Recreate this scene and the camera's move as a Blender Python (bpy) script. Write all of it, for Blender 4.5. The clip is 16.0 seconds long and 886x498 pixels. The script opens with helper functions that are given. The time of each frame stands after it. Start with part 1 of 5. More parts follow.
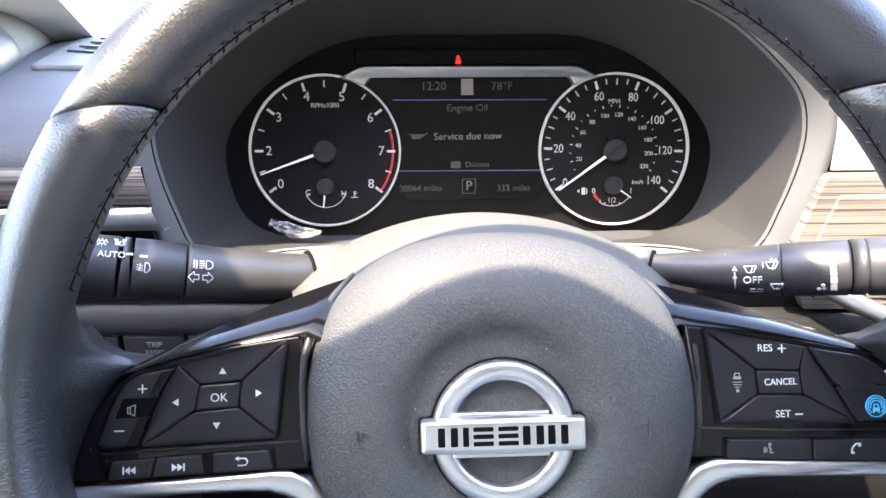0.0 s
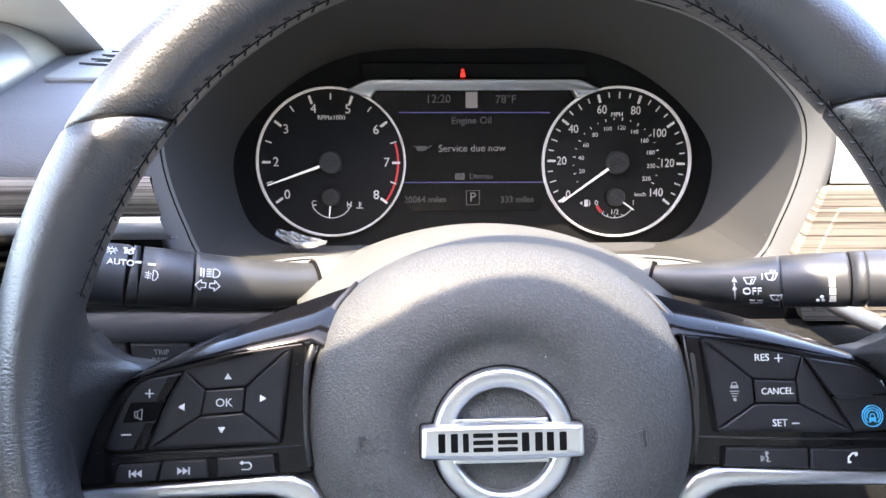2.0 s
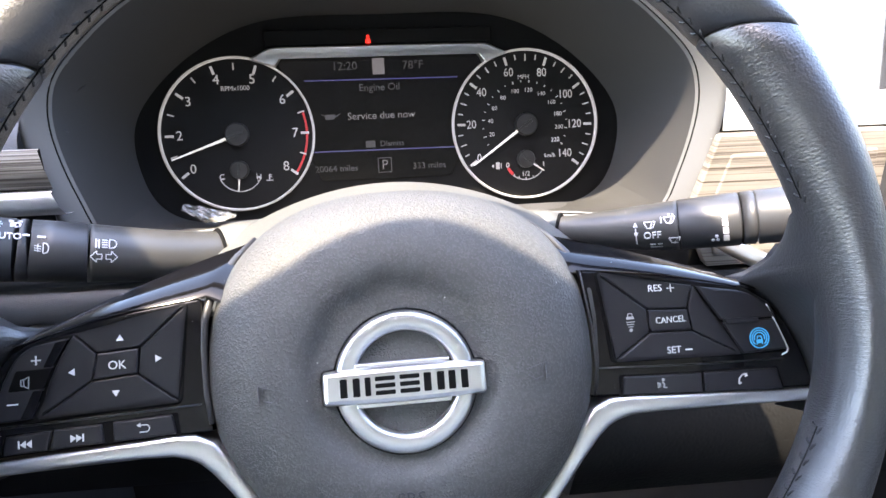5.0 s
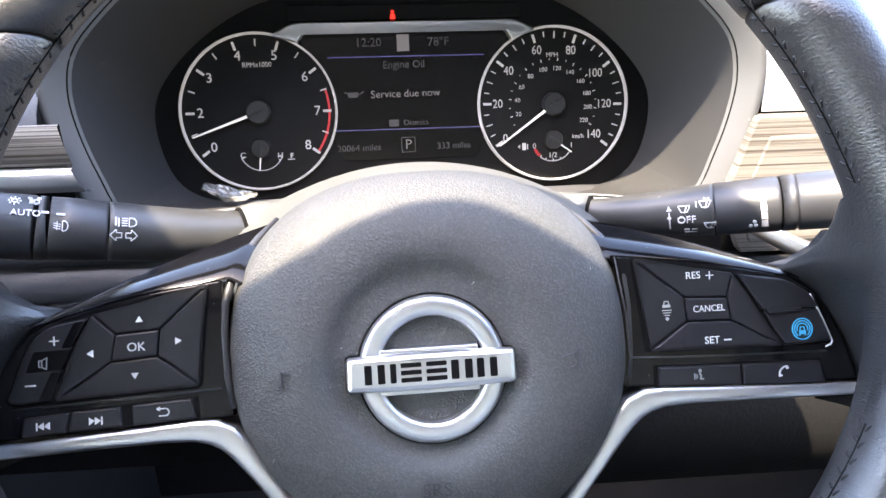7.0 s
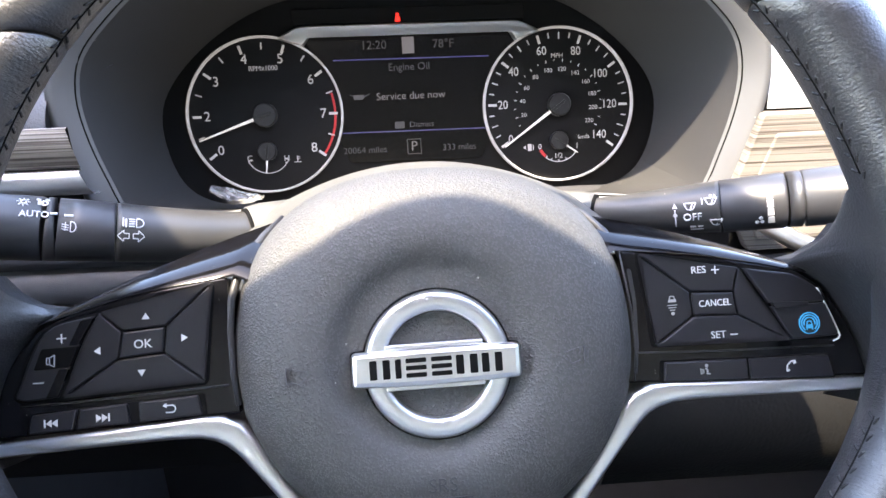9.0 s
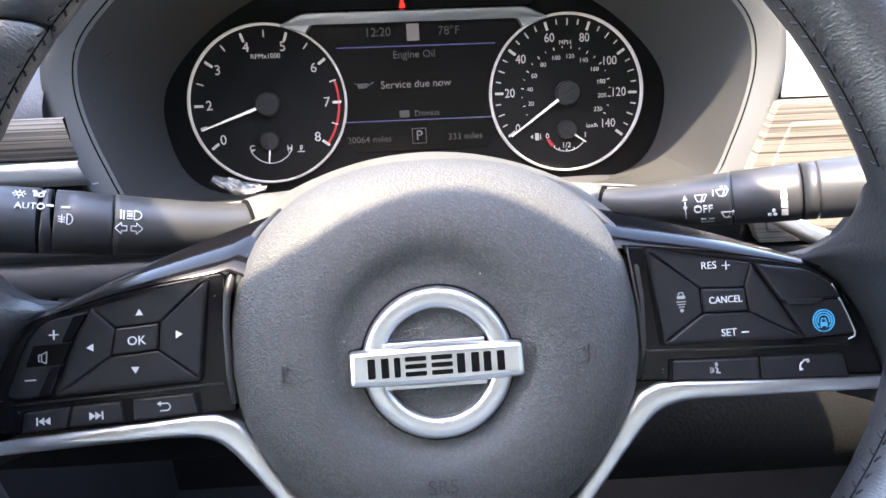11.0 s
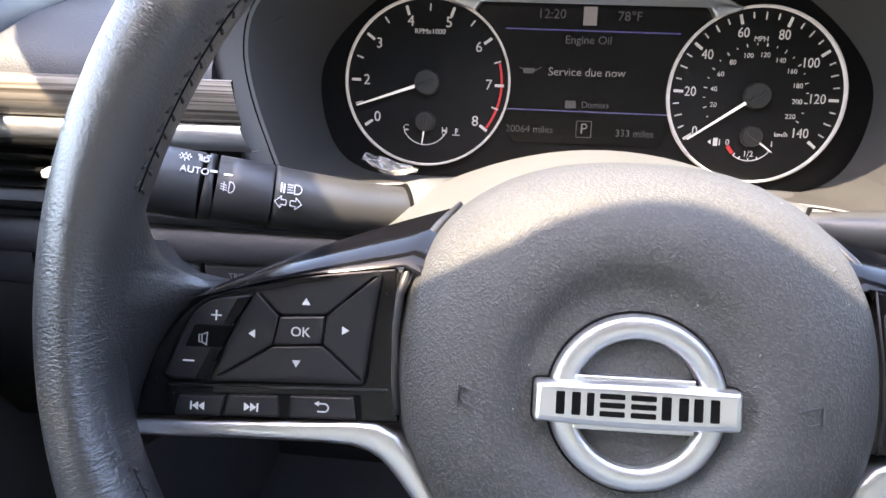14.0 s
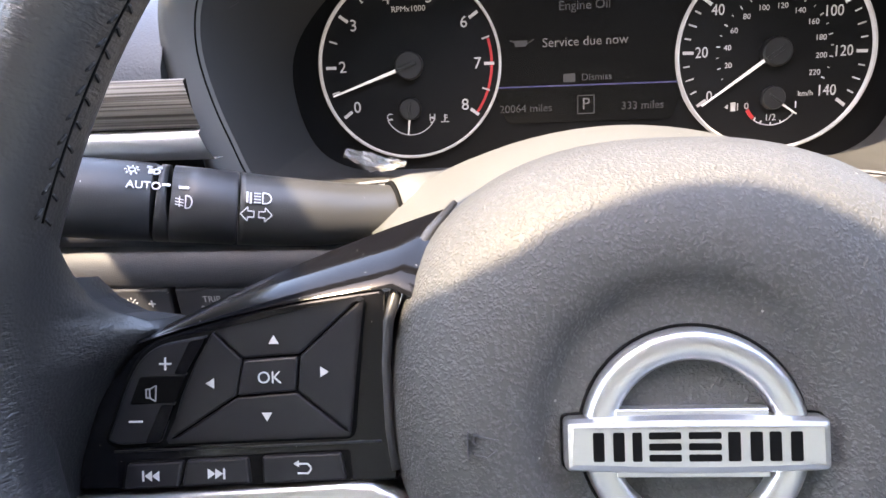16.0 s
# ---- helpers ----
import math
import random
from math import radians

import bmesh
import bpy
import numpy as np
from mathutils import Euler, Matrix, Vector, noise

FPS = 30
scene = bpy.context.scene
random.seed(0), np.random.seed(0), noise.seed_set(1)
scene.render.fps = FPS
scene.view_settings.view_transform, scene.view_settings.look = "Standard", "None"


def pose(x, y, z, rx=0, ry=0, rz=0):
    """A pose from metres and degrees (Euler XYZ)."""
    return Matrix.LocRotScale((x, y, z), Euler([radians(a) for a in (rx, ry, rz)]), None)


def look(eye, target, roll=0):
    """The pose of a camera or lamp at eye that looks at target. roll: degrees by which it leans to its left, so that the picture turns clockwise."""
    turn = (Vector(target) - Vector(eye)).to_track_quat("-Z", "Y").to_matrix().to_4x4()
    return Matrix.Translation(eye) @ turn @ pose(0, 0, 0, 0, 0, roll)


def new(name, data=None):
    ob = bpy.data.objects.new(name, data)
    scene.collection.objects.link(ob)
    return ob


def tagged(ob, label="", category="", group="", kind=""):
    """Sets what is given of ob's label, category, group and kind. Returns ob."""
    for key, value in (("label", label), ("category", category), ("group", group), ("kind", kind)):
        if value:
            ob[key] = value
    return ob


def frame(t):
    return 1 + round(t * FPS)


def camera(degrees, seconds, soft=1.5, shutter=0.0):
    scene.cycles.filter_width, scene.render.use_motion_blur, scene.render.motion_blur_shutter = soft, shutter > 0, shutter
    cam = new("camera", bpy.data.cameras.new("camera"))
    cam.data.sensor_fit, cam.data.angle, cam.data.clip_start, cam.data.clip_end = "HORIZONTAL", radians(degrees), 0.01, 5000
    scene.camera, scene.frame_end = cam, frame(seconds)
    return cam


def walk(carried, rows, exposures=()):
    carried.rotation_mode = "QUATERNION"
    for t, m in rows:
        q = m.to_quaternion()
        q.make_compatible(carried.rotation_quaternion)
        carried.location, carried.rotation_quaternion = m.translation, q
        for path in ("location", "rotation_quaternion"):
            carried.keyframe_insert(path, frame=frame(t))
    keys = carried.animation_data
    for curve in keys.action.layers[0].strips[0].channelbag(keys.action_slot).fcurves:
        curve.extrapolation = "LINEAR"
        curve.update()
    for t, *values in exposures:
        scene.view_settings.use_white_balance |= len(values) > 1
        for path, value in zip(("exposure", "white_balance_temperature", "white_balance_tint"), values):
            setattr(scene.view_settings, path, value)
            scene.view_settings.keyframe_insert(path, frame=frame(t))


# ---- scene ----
cam = camera(63.9, 16.0)
PATH = [
    (0, (-0.025, 0.055, 1.163), (-0.016, 1.909, 0.413), -0.4),
    (0.5, (-0.03, 0.06, 1.164), (-0.018, 1.907, 0.398), 1.2),
    (1, (-0.028, 0.052, 1.164), (-0.012, 1.912, 0.429), 0.5),
    (1.5, (-0.026, 0.048, 1.163), (-0.023, 1.915, 0.446), 0.2),
    (2, (-0.023, 0.049, 1.164), (-0.032, 1.916, 0.446), -0.3),
    (2.5, (-0.022, 0.049, 1.162), (-0.026, 1.916, 0.444), -0.6),
    (3, (-0.023, 0.049, 1.159), (0.002, 1.911, 0.43), 0.1),
    (3.5, (-0.023, 0.054, 1.159), (0.022, 1.904, 0.401), 0.1),
    (4, (-0.024, 0.053, 1.159), (0.015, 1.904, 0.403), 0.2),
    (4.5, (-0.022, 0.053, 1.155), (0.003, 1.904, 0.399), -0.0),
    (5, (-0.007, 0.042, 1.146), (0.162, 1.89, 0.401), -1.2),
    (5.2, (-0.009, 0.042, 1.144), (0.15, 1.888, 0.389), -1.3),
    (7.3, (-0.011, 0.059, 1.141), (0.083, 1.886, 0.332), -1.0),
    (7.5, (-0.012, 0.062, 1.138), (0.062, 1.884, 0.315), -1.0),
    (8, (-0.007, 0.054, 1.137), (0.094, 1.887, 0.344), -1.8),
    (8.5, (-0.009, 0.052, 1.137), (0.085, 1.892, 0.359), -1.6),
    (9, (-0.009, 0.051, 1.138), (0.084, 1.894, 0.365), -1.8),
    (11.3, (-0.005, 0.062, 1.137), (0.045, 1.891, 0.33), -2.2),
    (11.5, (-0.005, 0.063, 1.138), (0.033, 1.892, 0.33), -2.4),
    (12, (-0.002, 0.061, 1.136), (0.031, 1.897, 0.341), -2.8),
    (12.5, (-0.016, 0.055, 1.136), (-0.032, 1.904, 0.374), -0.4),
    (13, (-0.019, 0.056, 1.135), (-0.141, 1.906, 0.386), 0.1),
    (13.5, (-0.04, 0.089, 1.133), (-0.268, 1.894, 0.302), 0.9),
    (14, (-0.04, 0.094, 1.131), (-0.259, 1.896, 0.293), 0.6),
    (14.5, (-0.026, 0.112, 1.111), (-0.23, 1.894, 0.225), -3.0),
    (15, (-0.046, 0.129, 1.109), (-0.227, 1.928, 0.253), -2.4),
    (15.5, (-0.048, 0.135, 1.109), (-0.253, 1.922, 0.235), -2.3),
    (16, (-0.043, 0.14, 1.117), (-0.266, 1.929, 0.251), -3.9),
]
EXPO, KELVIN, TINT = 4.52, 7350, 18
walk(cam, [(t, look(eye, target, roll)) for t, eye, target, roll in PATH], [(0, EXPO, KELVIN, TINT), (13, EXPO, KELVIN, TINT), (14.5, EXPO - 0.1, KELVIN + 700, TINT + 2), (16, EXPO - 0.1, KELVIN + 700, TINT + 2)])

# ---- light ----
SUN = Vector((-0.31, -0.42, 0.89)).normalized()
world = bpy.data.worlds.new("sky")
scene.world = world
world.use_nodes = True
wn = world.node_tree.nodes
sky = wn.new("ShaderNodeTexSky")
sky.sky_type = "NISHITA"
sky.sun_disc = False
sky.sun_elevation = math.asin(SUN.z)
sky.sun_rotation = math.atan2(SUN.x, SUN.y)
world.node_tree.links.new(sky.outputs[0], wn["Background"].inputs[0])
wn["Background"].inputs[1].default_value = 0.15
sun = new("sun", bpy.data.lights.new("sun", "SUN"))
sun.data.energy, sun.data.angle, sun.data.color = 1.1, radians(0.6), (1.0, 0.955, 0.79)
sun.matrix_world = look(SUN * 4, (0, 0, 0))


# ---- materials ----
def material(name, base, rough=0.5, metal=0.0, grain=0.0, grain_scale=900.0, cells=False, vary=0.12, coat=0.0, emit=None, power=0.0, spec=0.5, stretch=(1, 1, 1), dust=0.0, dust_scale=210.0):
    m = bpy.data.materials.new(name)
    m.use_nodes = True
    nt = m.node_tree
    b = nt.nodes["Principled BSDF"]
    b.inputs["Roughness"].default_value = rough
    b.inputs["Metallic"].default_value = metal
    b.inputs["Coat Weight"].default_value = coat
    b.inputs["Specular IOR Level"].default_value = spec
    b.inputs["Base Color"].default_value = (*base, 1)
    co = nt.nodes.new("ShaderNodeTexCoord")
    mp = nt.nodes.new("ShaderNodeMapping")
    mp.inputs["Scale"].default_value = stretch
    nt.links.new(co.outputs["Object"], mp.inputs[0])
    if vary:
        n1 = nt.nodes.new("ShaderNodeTexNoise")
        n1.inputs["Scale"].default_value, n1.inputs["Detail"].default_value = 22.0, 6.0
        nt.links.new(mp.outputs[0], n1.inputs["Vector"])
        ramp = nt.nodes.new("ShaderNodeMix")
        ramp.data_type = "RGBA"
        ramp.inputs[6].default_value = (*[c * (1 - vary) for c in base], 1)
        ramp.inputs[7].default_value = (*[min(1, c * (1 + vary)) for c in base], 1)
        nt.links.new(n1.outputs["Fac"], ramp.inputs[0])
        nt.links.new(ramp.outputs[2], b.inputs["Base Color"])
        rr = nt.nodes.new("ShaderNodeMapRange")
        rr.inputs["To Min"].default_value, rr.inputs["To Max"].default_value = max(0.02, rough - 0.08), min(1, rough + 0.08)
        nt.links.new(n1.outputs["Fac"], rr.inputs[0])
        nt.links.new(rr.outputs[0], b.inputs["Roughness"])
    if grain:
        bump = nt.nodes.new("ShaderNodeBump")
        bump.inputs["Strength"].default_value, bump.inputs["Distance"].default_value = grain, 0.0006
        if cells:
            warp = nt.nodes.new("ShaderNodeTexNoise")
            warp.inputs["Scale"].default_value = grain_scale * 0.35
            nt.links.new(mp.outputs[0], warp.inputs["Vector"])
            add = nt.nodes.new("ShaderNodeMix")
            add.data_type = "VECTOR"
            add.inputs[0].default_value = 0.0015
            nt.links.new(mp.outputs[0], add.inputs[4])
            nt.links.new(warp.outputs["Color"], add.inputs[5])
            t = nt.nodes.new("ShaderNodeTexVoronoi")
            t.feature = "SMOOTH_F1"
            t.inputs["Scale"].default_value = grain_scale
            nt.links.new(add.outputs[1], t.inputs["Vector"])
            bump.invert = True
            nt.links.new(t.outputs["Distance"], bump.inputs["Height"])
        else:
            t = nt.nodes.new("ShaderNodeTexNoise")
            t.inputs["Scale"].default_value, t.inputs["Detail"].default_value = grain_scale, 3.0
            nt.links.new(mp.outputs[0], t.inputs["Vector"])
            nt.links.new(t.outputs["Fac"], bump.inputs["Height"])
        nt.links.new(bump.outputs[0], b.inputs["Normal"])
    if dust:
        v = nt.nodes.new("ShaderNodeTexVoronoi")
        v.inputs["Scale"].default_value = dust_scale
        nt.links.new(co.outputs["Object"], v.inputs["Vector"])
        small = nt.nodes.new("ShaderNodeMath")
        small.operation = "LESS_THAN"
        small.inputs[1].default_value = 0.075
        nt.links.new(v.outputs["Distance"], small.inputs[0])
        sep = nt.nodes.new("ShaderNodeSeparateColor")
        nt.links.new(v.outputs["Color"], sep.inputs[0])
        rare = nt.nodes.new("ShaderNodeMath")
        rare.operation = "LESS_THAN"
        rare.inputs[1].default_value = dust
        nt.links.new(sep.outputs[0], rare.inputs[0])
        both = nt.nodes.new("ShaderNodeMath")
        both.operation = "MULTIPLY"
        nt.links.new(small.outputs[0], both.inputs[0])
        nt.links.new(rare.outputs[0], both.inputs[1])
        speck = nt.nodes.new("ShaderNodeMix")
        speck.data_type = "RGBA"
        speck.inputs[7].default_value = (0.35, 0.34, 0.32, 1)
        nt.links.new(both.outputs[0], speck.inputs[0])
        nt.links.new(ramp.outputs[2], speck.inputs[6])
        nt.links.new(speck.outputs[2], b.inputs["Base Color"])
    if emit:
        b.inputs["Emission Color"].default_value = (*emit, 1)
        b.inputs["Emission Strength"].default_value = power
    return m


def wood(name, dark, light):
    m = material(name, light, 0.42, vary=0)
    nt = m.node_tree
    b = nt.nodes["Principled BSDF"]
    co = nt.nodes.new("ShaderNodeTexCoord")
    mp = nt.nodes.new("ShaderNodeMapping")
    mp.inputs["Scale"].default_value = (5, 5, 800)
    nt.links.new(co.outputs["Object"], mp.inputs[0])
    n1 = nt.nodes.new("ShaderNodeTexNoise")
    n1.inputs["Scale"].default_value, n1.inputs["Detail"].default_value = 1.0, 5.0
    nt.links.new(mp.outputs[0], n1.inputs["Vector"])
    r = nt.nodes.new("ShaderNodeValToRGB")
    r.color_ramp.elements[0].position, r.color_ramp.elements[0].color = 0.38, (*dark, 1)
    r.color_ramp.elements[1].position, r.color_ramp.elements[1].color = 0.54, (*light, 1)
    nt.links.new(n1.outputs["Fac"], r.inputs[0])
    nt.links.new(r.outputs[0], b.inputs["Base Color"])
    bump = nt.nodes.new("ShaderNodeBump")
    bump.inputs["Strength"].default_value, bump.inputs["Distance"].default_value = 0.5, 0.0004
    nt.links.new(n1.outputs["Fac"], bump.inputs["Height"])
    nt.links.new(bump.outputs[0], b.inputs["Normal"])
    return m


LEATHER = material("black_leather", (0.017, 0.0166, 0.0180), 0.38, vary=0.12, spec=1.0)


def creases(m, center):
    """Fine wrinkles that run across a leather rim round the point center, over a pore grain."""
    nt = m.node_tree
    b = nt.nodes["Principled BSDF"]
    co = nt.nodes.new("ShaderNodeTexCoord")
    sub = nt.nodes.new("ShaderNodeVectorMath")
    sub.operation = "SUBTRACT"
    sub.inputs[1].default_value = center
    nt.links.new(co.outputs["Object"], sub.inputs[0])
    sep = nt.nodes.new("ShaderNodeSeparateXYZ")
    nt.links.new(sub.outputs[0], sep.inputs[0])
    ang = nt.nodes.new("ShaderNodeMath")
    ang.operation = "ARCTAN2"
    nt.links.new(sep.outputs[1], ang.inputs[0])
    nt.links.new(sep.outputs[0], ang.inputs[1])
    ln = nt.nodes.new("ShaderNodeVectorMath")
    ln.operation = "LENGTH"
    nt.links.new(sub.outputs[0], ln.inputs[0])
    com = nt.nodes.new("ShaderNodeCombineXYZ")
    for i, (out, k) in enumerate(((ang.outputs[0], 165.0), (ln.outputs[1], 270.0), (sep.outputs[2], 270.0))):
        mul = nt.nodes.new("ShaderNodeMath")
        mul.operation = "MULTIPLY"
        mul.inputs[1].default_value = k
        nt.links.new(out, mul.inputs[0])
        nt.links.new(mul.outputs[0], com.inputs[i])
    fold = nt.nodes.new("ShaderNodeTexNoise")
    fold.inputs["Scale"].default_value, fold.inputs["Detail"].default_value, fold.inputs["Distortion"].default_value = 1.0, 3.0, 0.8
    nt.links.new(com.outputs[0], fold.inputs["Vector"])
    big = nt.nodes.new("ShaderNodeTexNoise")
    big.inputs["Scale"].default_value, big.inputs["Detail"].default_value = 16.0, 2.0
    nt.links.new(co.outputs["Object"], big.inputs["Vector"])
    far = nt.nodes.new("ShaderNodeMapRange")
    far.inputs["From Min"].default_value, far.inputs["From Max"].default_value = 0.40, 0.66
    far.inputs["To Min"].default_value, far.inputs["To Max"].default_value = 0.12, 0.55
    nt.links.new(big.outputs["Fac"], far.inputs[0])
    b1 = nt.nodes.new("ShaderNodeBump")
    b1.inputs["Distance"].default_value = 0.0008
    nt.links.new(far.outputs[0], b1.inputs["Strength"])
    nt.links.new(fold.outputs["Fac"], b1.inputs["Height"])
    pore = nt.nodes.new("ShaderNodeTexVoronoi")
    pore.inputs["Scale"].default_value = 900.0
    nt.links.new(co.outputs["Object"], pore.inputs["Vector"])
    b2 = nt.nodes.new("ShaderNodeBump")
    b2.invert = True
    b2.inputs["Strength"].default_value, b2.inputs["Distance"].default_value = 0.22, 0.0005
    nt.links.new(pore.outputs["Distance"], b2.inputs["Height"])
    nt.links.new(b1.outputs[0], b2.inputs["Normal"])
    nt.links.new(b2.outputs[0], b.inputs["Normal"])


creases(LEATHER, (0.002, 0.030, 0.018))
COVER = material("grained_airbag_vinyl", (0.078, 0.0775, 0.075), 0.56, spec=0.4, dust=0.05)


def hide_grain(m, scale, depth):
    """Leather-like creases between irregular grains, with crease shading also put into the colour."""
    nt = m.node_tree
    b = nt.nodes["Principled BSDF"]
    co = nt.nodes.new("ShaderNodeTexCoord")
    n = nt.nodes.new("ShaderNodeTexNoise")
    n.inputs["Scale"].default_value, n.inputs["Detail"].default_value = scale * 0.7, 2.0
    nt.links.new(co.outputs["Object"], n.inputs["Vector"])
    mx = nt.nodes.new("ShaderNodeMix")
    mx.data_type = "VECTOR"
    mx.inputs[0].default_value = 0.0022
    nt.links.new(co.outputs["Object"], mx.inputs[4])
    nt.links.new(n.outputs["Color"], mx.inputs[5])
    v = nt.nodes.new("ShaderNodeTexVoronoi")
    v.feature = "SMOOTH_F1"
    v.inputs["Scale"].default_value = scale
    v.inputs["Smoothness"].default_value = 0.35
    nt.links.new(mx.outputs[1], v.inputs["Vector"])
    r = nt.nodes.new("ShaderNodeMapRange")
    r.inputs["From Min"].default_value, r.inputs["From Max"].default_value = 0.62, 0.12
    nt.links.new(v.outputs["Distance"], r.inputs[0])
    bp = nt.nodes.new("ShaderNodeBump")
    bp.inputs["Strength"].default_value, bp.inputs["Distance"].default_value = depth, 0.0006
    nt.links.new(r.outputs[0], bp.inputs["Height"])
    nt.links.new(bp.outputs[0], b.inputs["Normal"])
    src = b.inputs["Base Color"].links[0].from_socket
    # crease shading multiplied into the base colour, darkest between the grains
    crease_shade = nt.nodes.new("ShaderNodeMapRange")
    crease_shade.inputs["To Min"].default_value, crease_shade.inputs["To Max"].default_value = 0.74, 1.06
    nt.links.new(r.outputs[0], crease_shade.inputs[0])
    mul = nt.nodes.new("ShaderNodeMix")
    mul.data_type, mul.blend_type = "RGBA", "MULTIPLY"
    mul.inputs[0].default_value = 1.0
    nt.links.new(src, mul.inputs[6])
    nt.links.new(crease_shade.outputs[0], mul.inputs[7])
    nt.links.new(mul.outputs[2], b.inputs["Base Color"])


hide_grain(COVER, 900.0, 0.5)
PLASTIC = material("charcoal_moulded_plastic", (0.092, 0.093, 0.087), 0.55, grain=0.25, grain_scale=1500, dust=0.10)
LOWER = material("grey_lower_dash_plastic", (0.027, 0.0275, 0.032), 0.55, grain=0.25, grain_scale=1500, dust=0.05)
LIP = material("satin_hood_lip", (0.095, 0.095, 0.094), 0.50, grain=0.12, grain_scale=1500, dust=0.05)
HOOD = material("dark_hood_plastic", (0.047, 0.047, 0.0466), 0.60, grain=0.2, grain_scale=1500, spec=0.15, dust=0.02)
SOFT = material("soft_dash_vinyl", (0.066, 0.067, 0.072), 0.6, grain=0.4, grain_scale=800, cells=True)
STALK = material("black_stalk_plastic", (0.032, 0.032, 0.0335), 0.42, grain=0.1, grain_scale=1800, dust=0.06)
STEM = material("satin_stalk_plastic", (0.042, 0.042, 0.041), 0.40, grain=0.1, grain_scale=1800, dust=0.10)
PIANO = material("piano_black", (0.005, 0.005, 0.006), 0.09, vary=0.2, spec=0.24, grain=0.03, grain_scale=1200, dust=0.22, dust_scale=480.0)
BUTTON = material("satin_button_plastic", (0.0120, 0.0120, 0.0150), 0.38, grain=0.05, grain_scale=2500, spec=0.36)
GAP = material("dark_gap", (0.004, 0.004, 0.004), 0.8, vary=0, spec=0.1)
CHROME = material("satin_chrome", (0.64, 0.64, 0.64), 0.30, 0.92, vary=0.05, grain=0.04, grain_scale=2500)
BRIGHT = material("bright_chrome", (0.75, 0.75, 0.76), 0.14, 1.0, vary=0.03)
WHITE = material("white_print", (0.62, 0.62, 0.62), 0.6, vary=0)
GREY_SIGN = material("dim_grey_print", (0.30, 0.30, 0.30), 0.6, vary=0)
THREAD = material("black_thread", (0.014, 0.014, 0.015), 0.7, vary=0.1)
MASK = material("black_cluster_mask", (0.006, 0.006, 0.006), 0.5, grain=0.05, spec=0.12)
FACE = material("black_dial_face", (0.005, 0.005, 0.005), 0.6, vary=0.2, spec=0.2)
DIAL = material("lit_dial_print", (0.40, 0.40, 0.40), 0.6, vary=0, emit=(1, 0.98, 0.95), power=0.011)
RING = material("white_dial_ring", (0.40, 0.40, 0.40), 0.4, vary=0, emit=(1, 1, 1), power=0.011)
RED = material("red_dial_print", (0.35, 0.02, 0.02), 0.5, vary=0, emit=(1, 0.05, 0.06), power=0.012)
NEEDLE = material("white_needle", (0.7, 0.7, 0.68), 0.4, vary=0, emit=(1, 0.97, 0.92), power=0.020)
CAP = material("needle_cap", (0.016, 0.016, 0.016), 0.40, vary=0.1)
SCREEN = material("screen_glass", (0.003, 0.003, 0.003), 0.25, vary=0, spec=0.14, emit=(0.10, 0.10, 0.11), power=0.0015)
INK = material("screen_text", (0.02, 0.02, 0.02), 0.5, vary=0, emit=(0.9, 0.9, 1.0), power=0.008)
INK_DIM = material("screen_dim_text", (0.02, 0.02, 0.02), 0.5, vary=0, emit=(0.8, 0.8, 0.9), power=0.0022)
BLUE_LINE = material("screen_blue_line", (0.02, 0.02, 0.03), 0.5, vary=0, emit=(0.25, 0.25, 1.0), power=0.009)
LAMP_RED = material("red_warning_lamp", (0.1, 0.01, 0.01), 0.5, vary=0, emit=(1, 0.03, 0.02), power=0.10)
BLUE = material("blue_icon_print", (0.02, 0.28, 0.52), 0.5, vary=0, emit=(0.04, 0.45, 0.9), power=0.012)
WOOD = wood("grey_brown_wood", (0.060, 0.047, 0.036), (0.21, 0.188, 0.158))
BEIGE = material("beige_trim_cloth", (0.60, 0.57, 0.51), 0.9, grain=0.3, grain_scale=700)
VENT = material("black_vent_plastic", (0.004, 0.004, 0.004), 0.8, spec=0.04, vary=0.1)
# Pale base colour carries the sun's brightness on the right dash front.
LIT_DASH = material("sun_brightened_dash_plastic", (0.30, 0.30, 0.285), 0.45, grain=0.1, grain_scale=1500)
TRIM = material("grained_olive_trim", (0.16, 0.155, 0.135), 0.7, grain=0.5, grain_scale=500, cells=True)
# Footwell shade is put into the next two dark base colours.
KNEE = material("footwell_shade_plastic", (0.010, 0.010, 0.011), 0.65, grain=0.25, grain_scale=900, spec=0.25)
PAD = material("grained_shade_dark_vinyl", (0.011, 0.011, 0.0107), 0.65, grain=0.5, grain_scale=420, cells=True, spec=0.2)
CARPET = material("black_carpet", (0.012, 0.012, 0.013), 0.95, grain=0.6, grain_scale=500)
FILM = material("clear_plastic_film", (0.85, 0.87, 0.87), 0.10, vary=0, spec=0.8)
FILM.node_tree.nodes["Principled BSDF"].inputs["Transmission Weight"].default_value = 0.78
# Cloth of the unseen panel that throws light back at the wheel.
BOUNCE_GREY = material("grey_bounce_cloth", (0.30, 0.29, 0.28), 0.9, grain=0.3, grain_scale=600)
# Pale cloth for unseen surfaces that reflect light onto wheel and chrome.
BOUNCE_CLOTH = material("pale_bounce_cloth", (0.55, 0.52, 0.47), 0.9, grain=0.3, grain_scale=600)
ASPHALT = material("asphalt", (0.10, 0.10, 0.10), 0.9, grain=0.8, grain_scale=60)


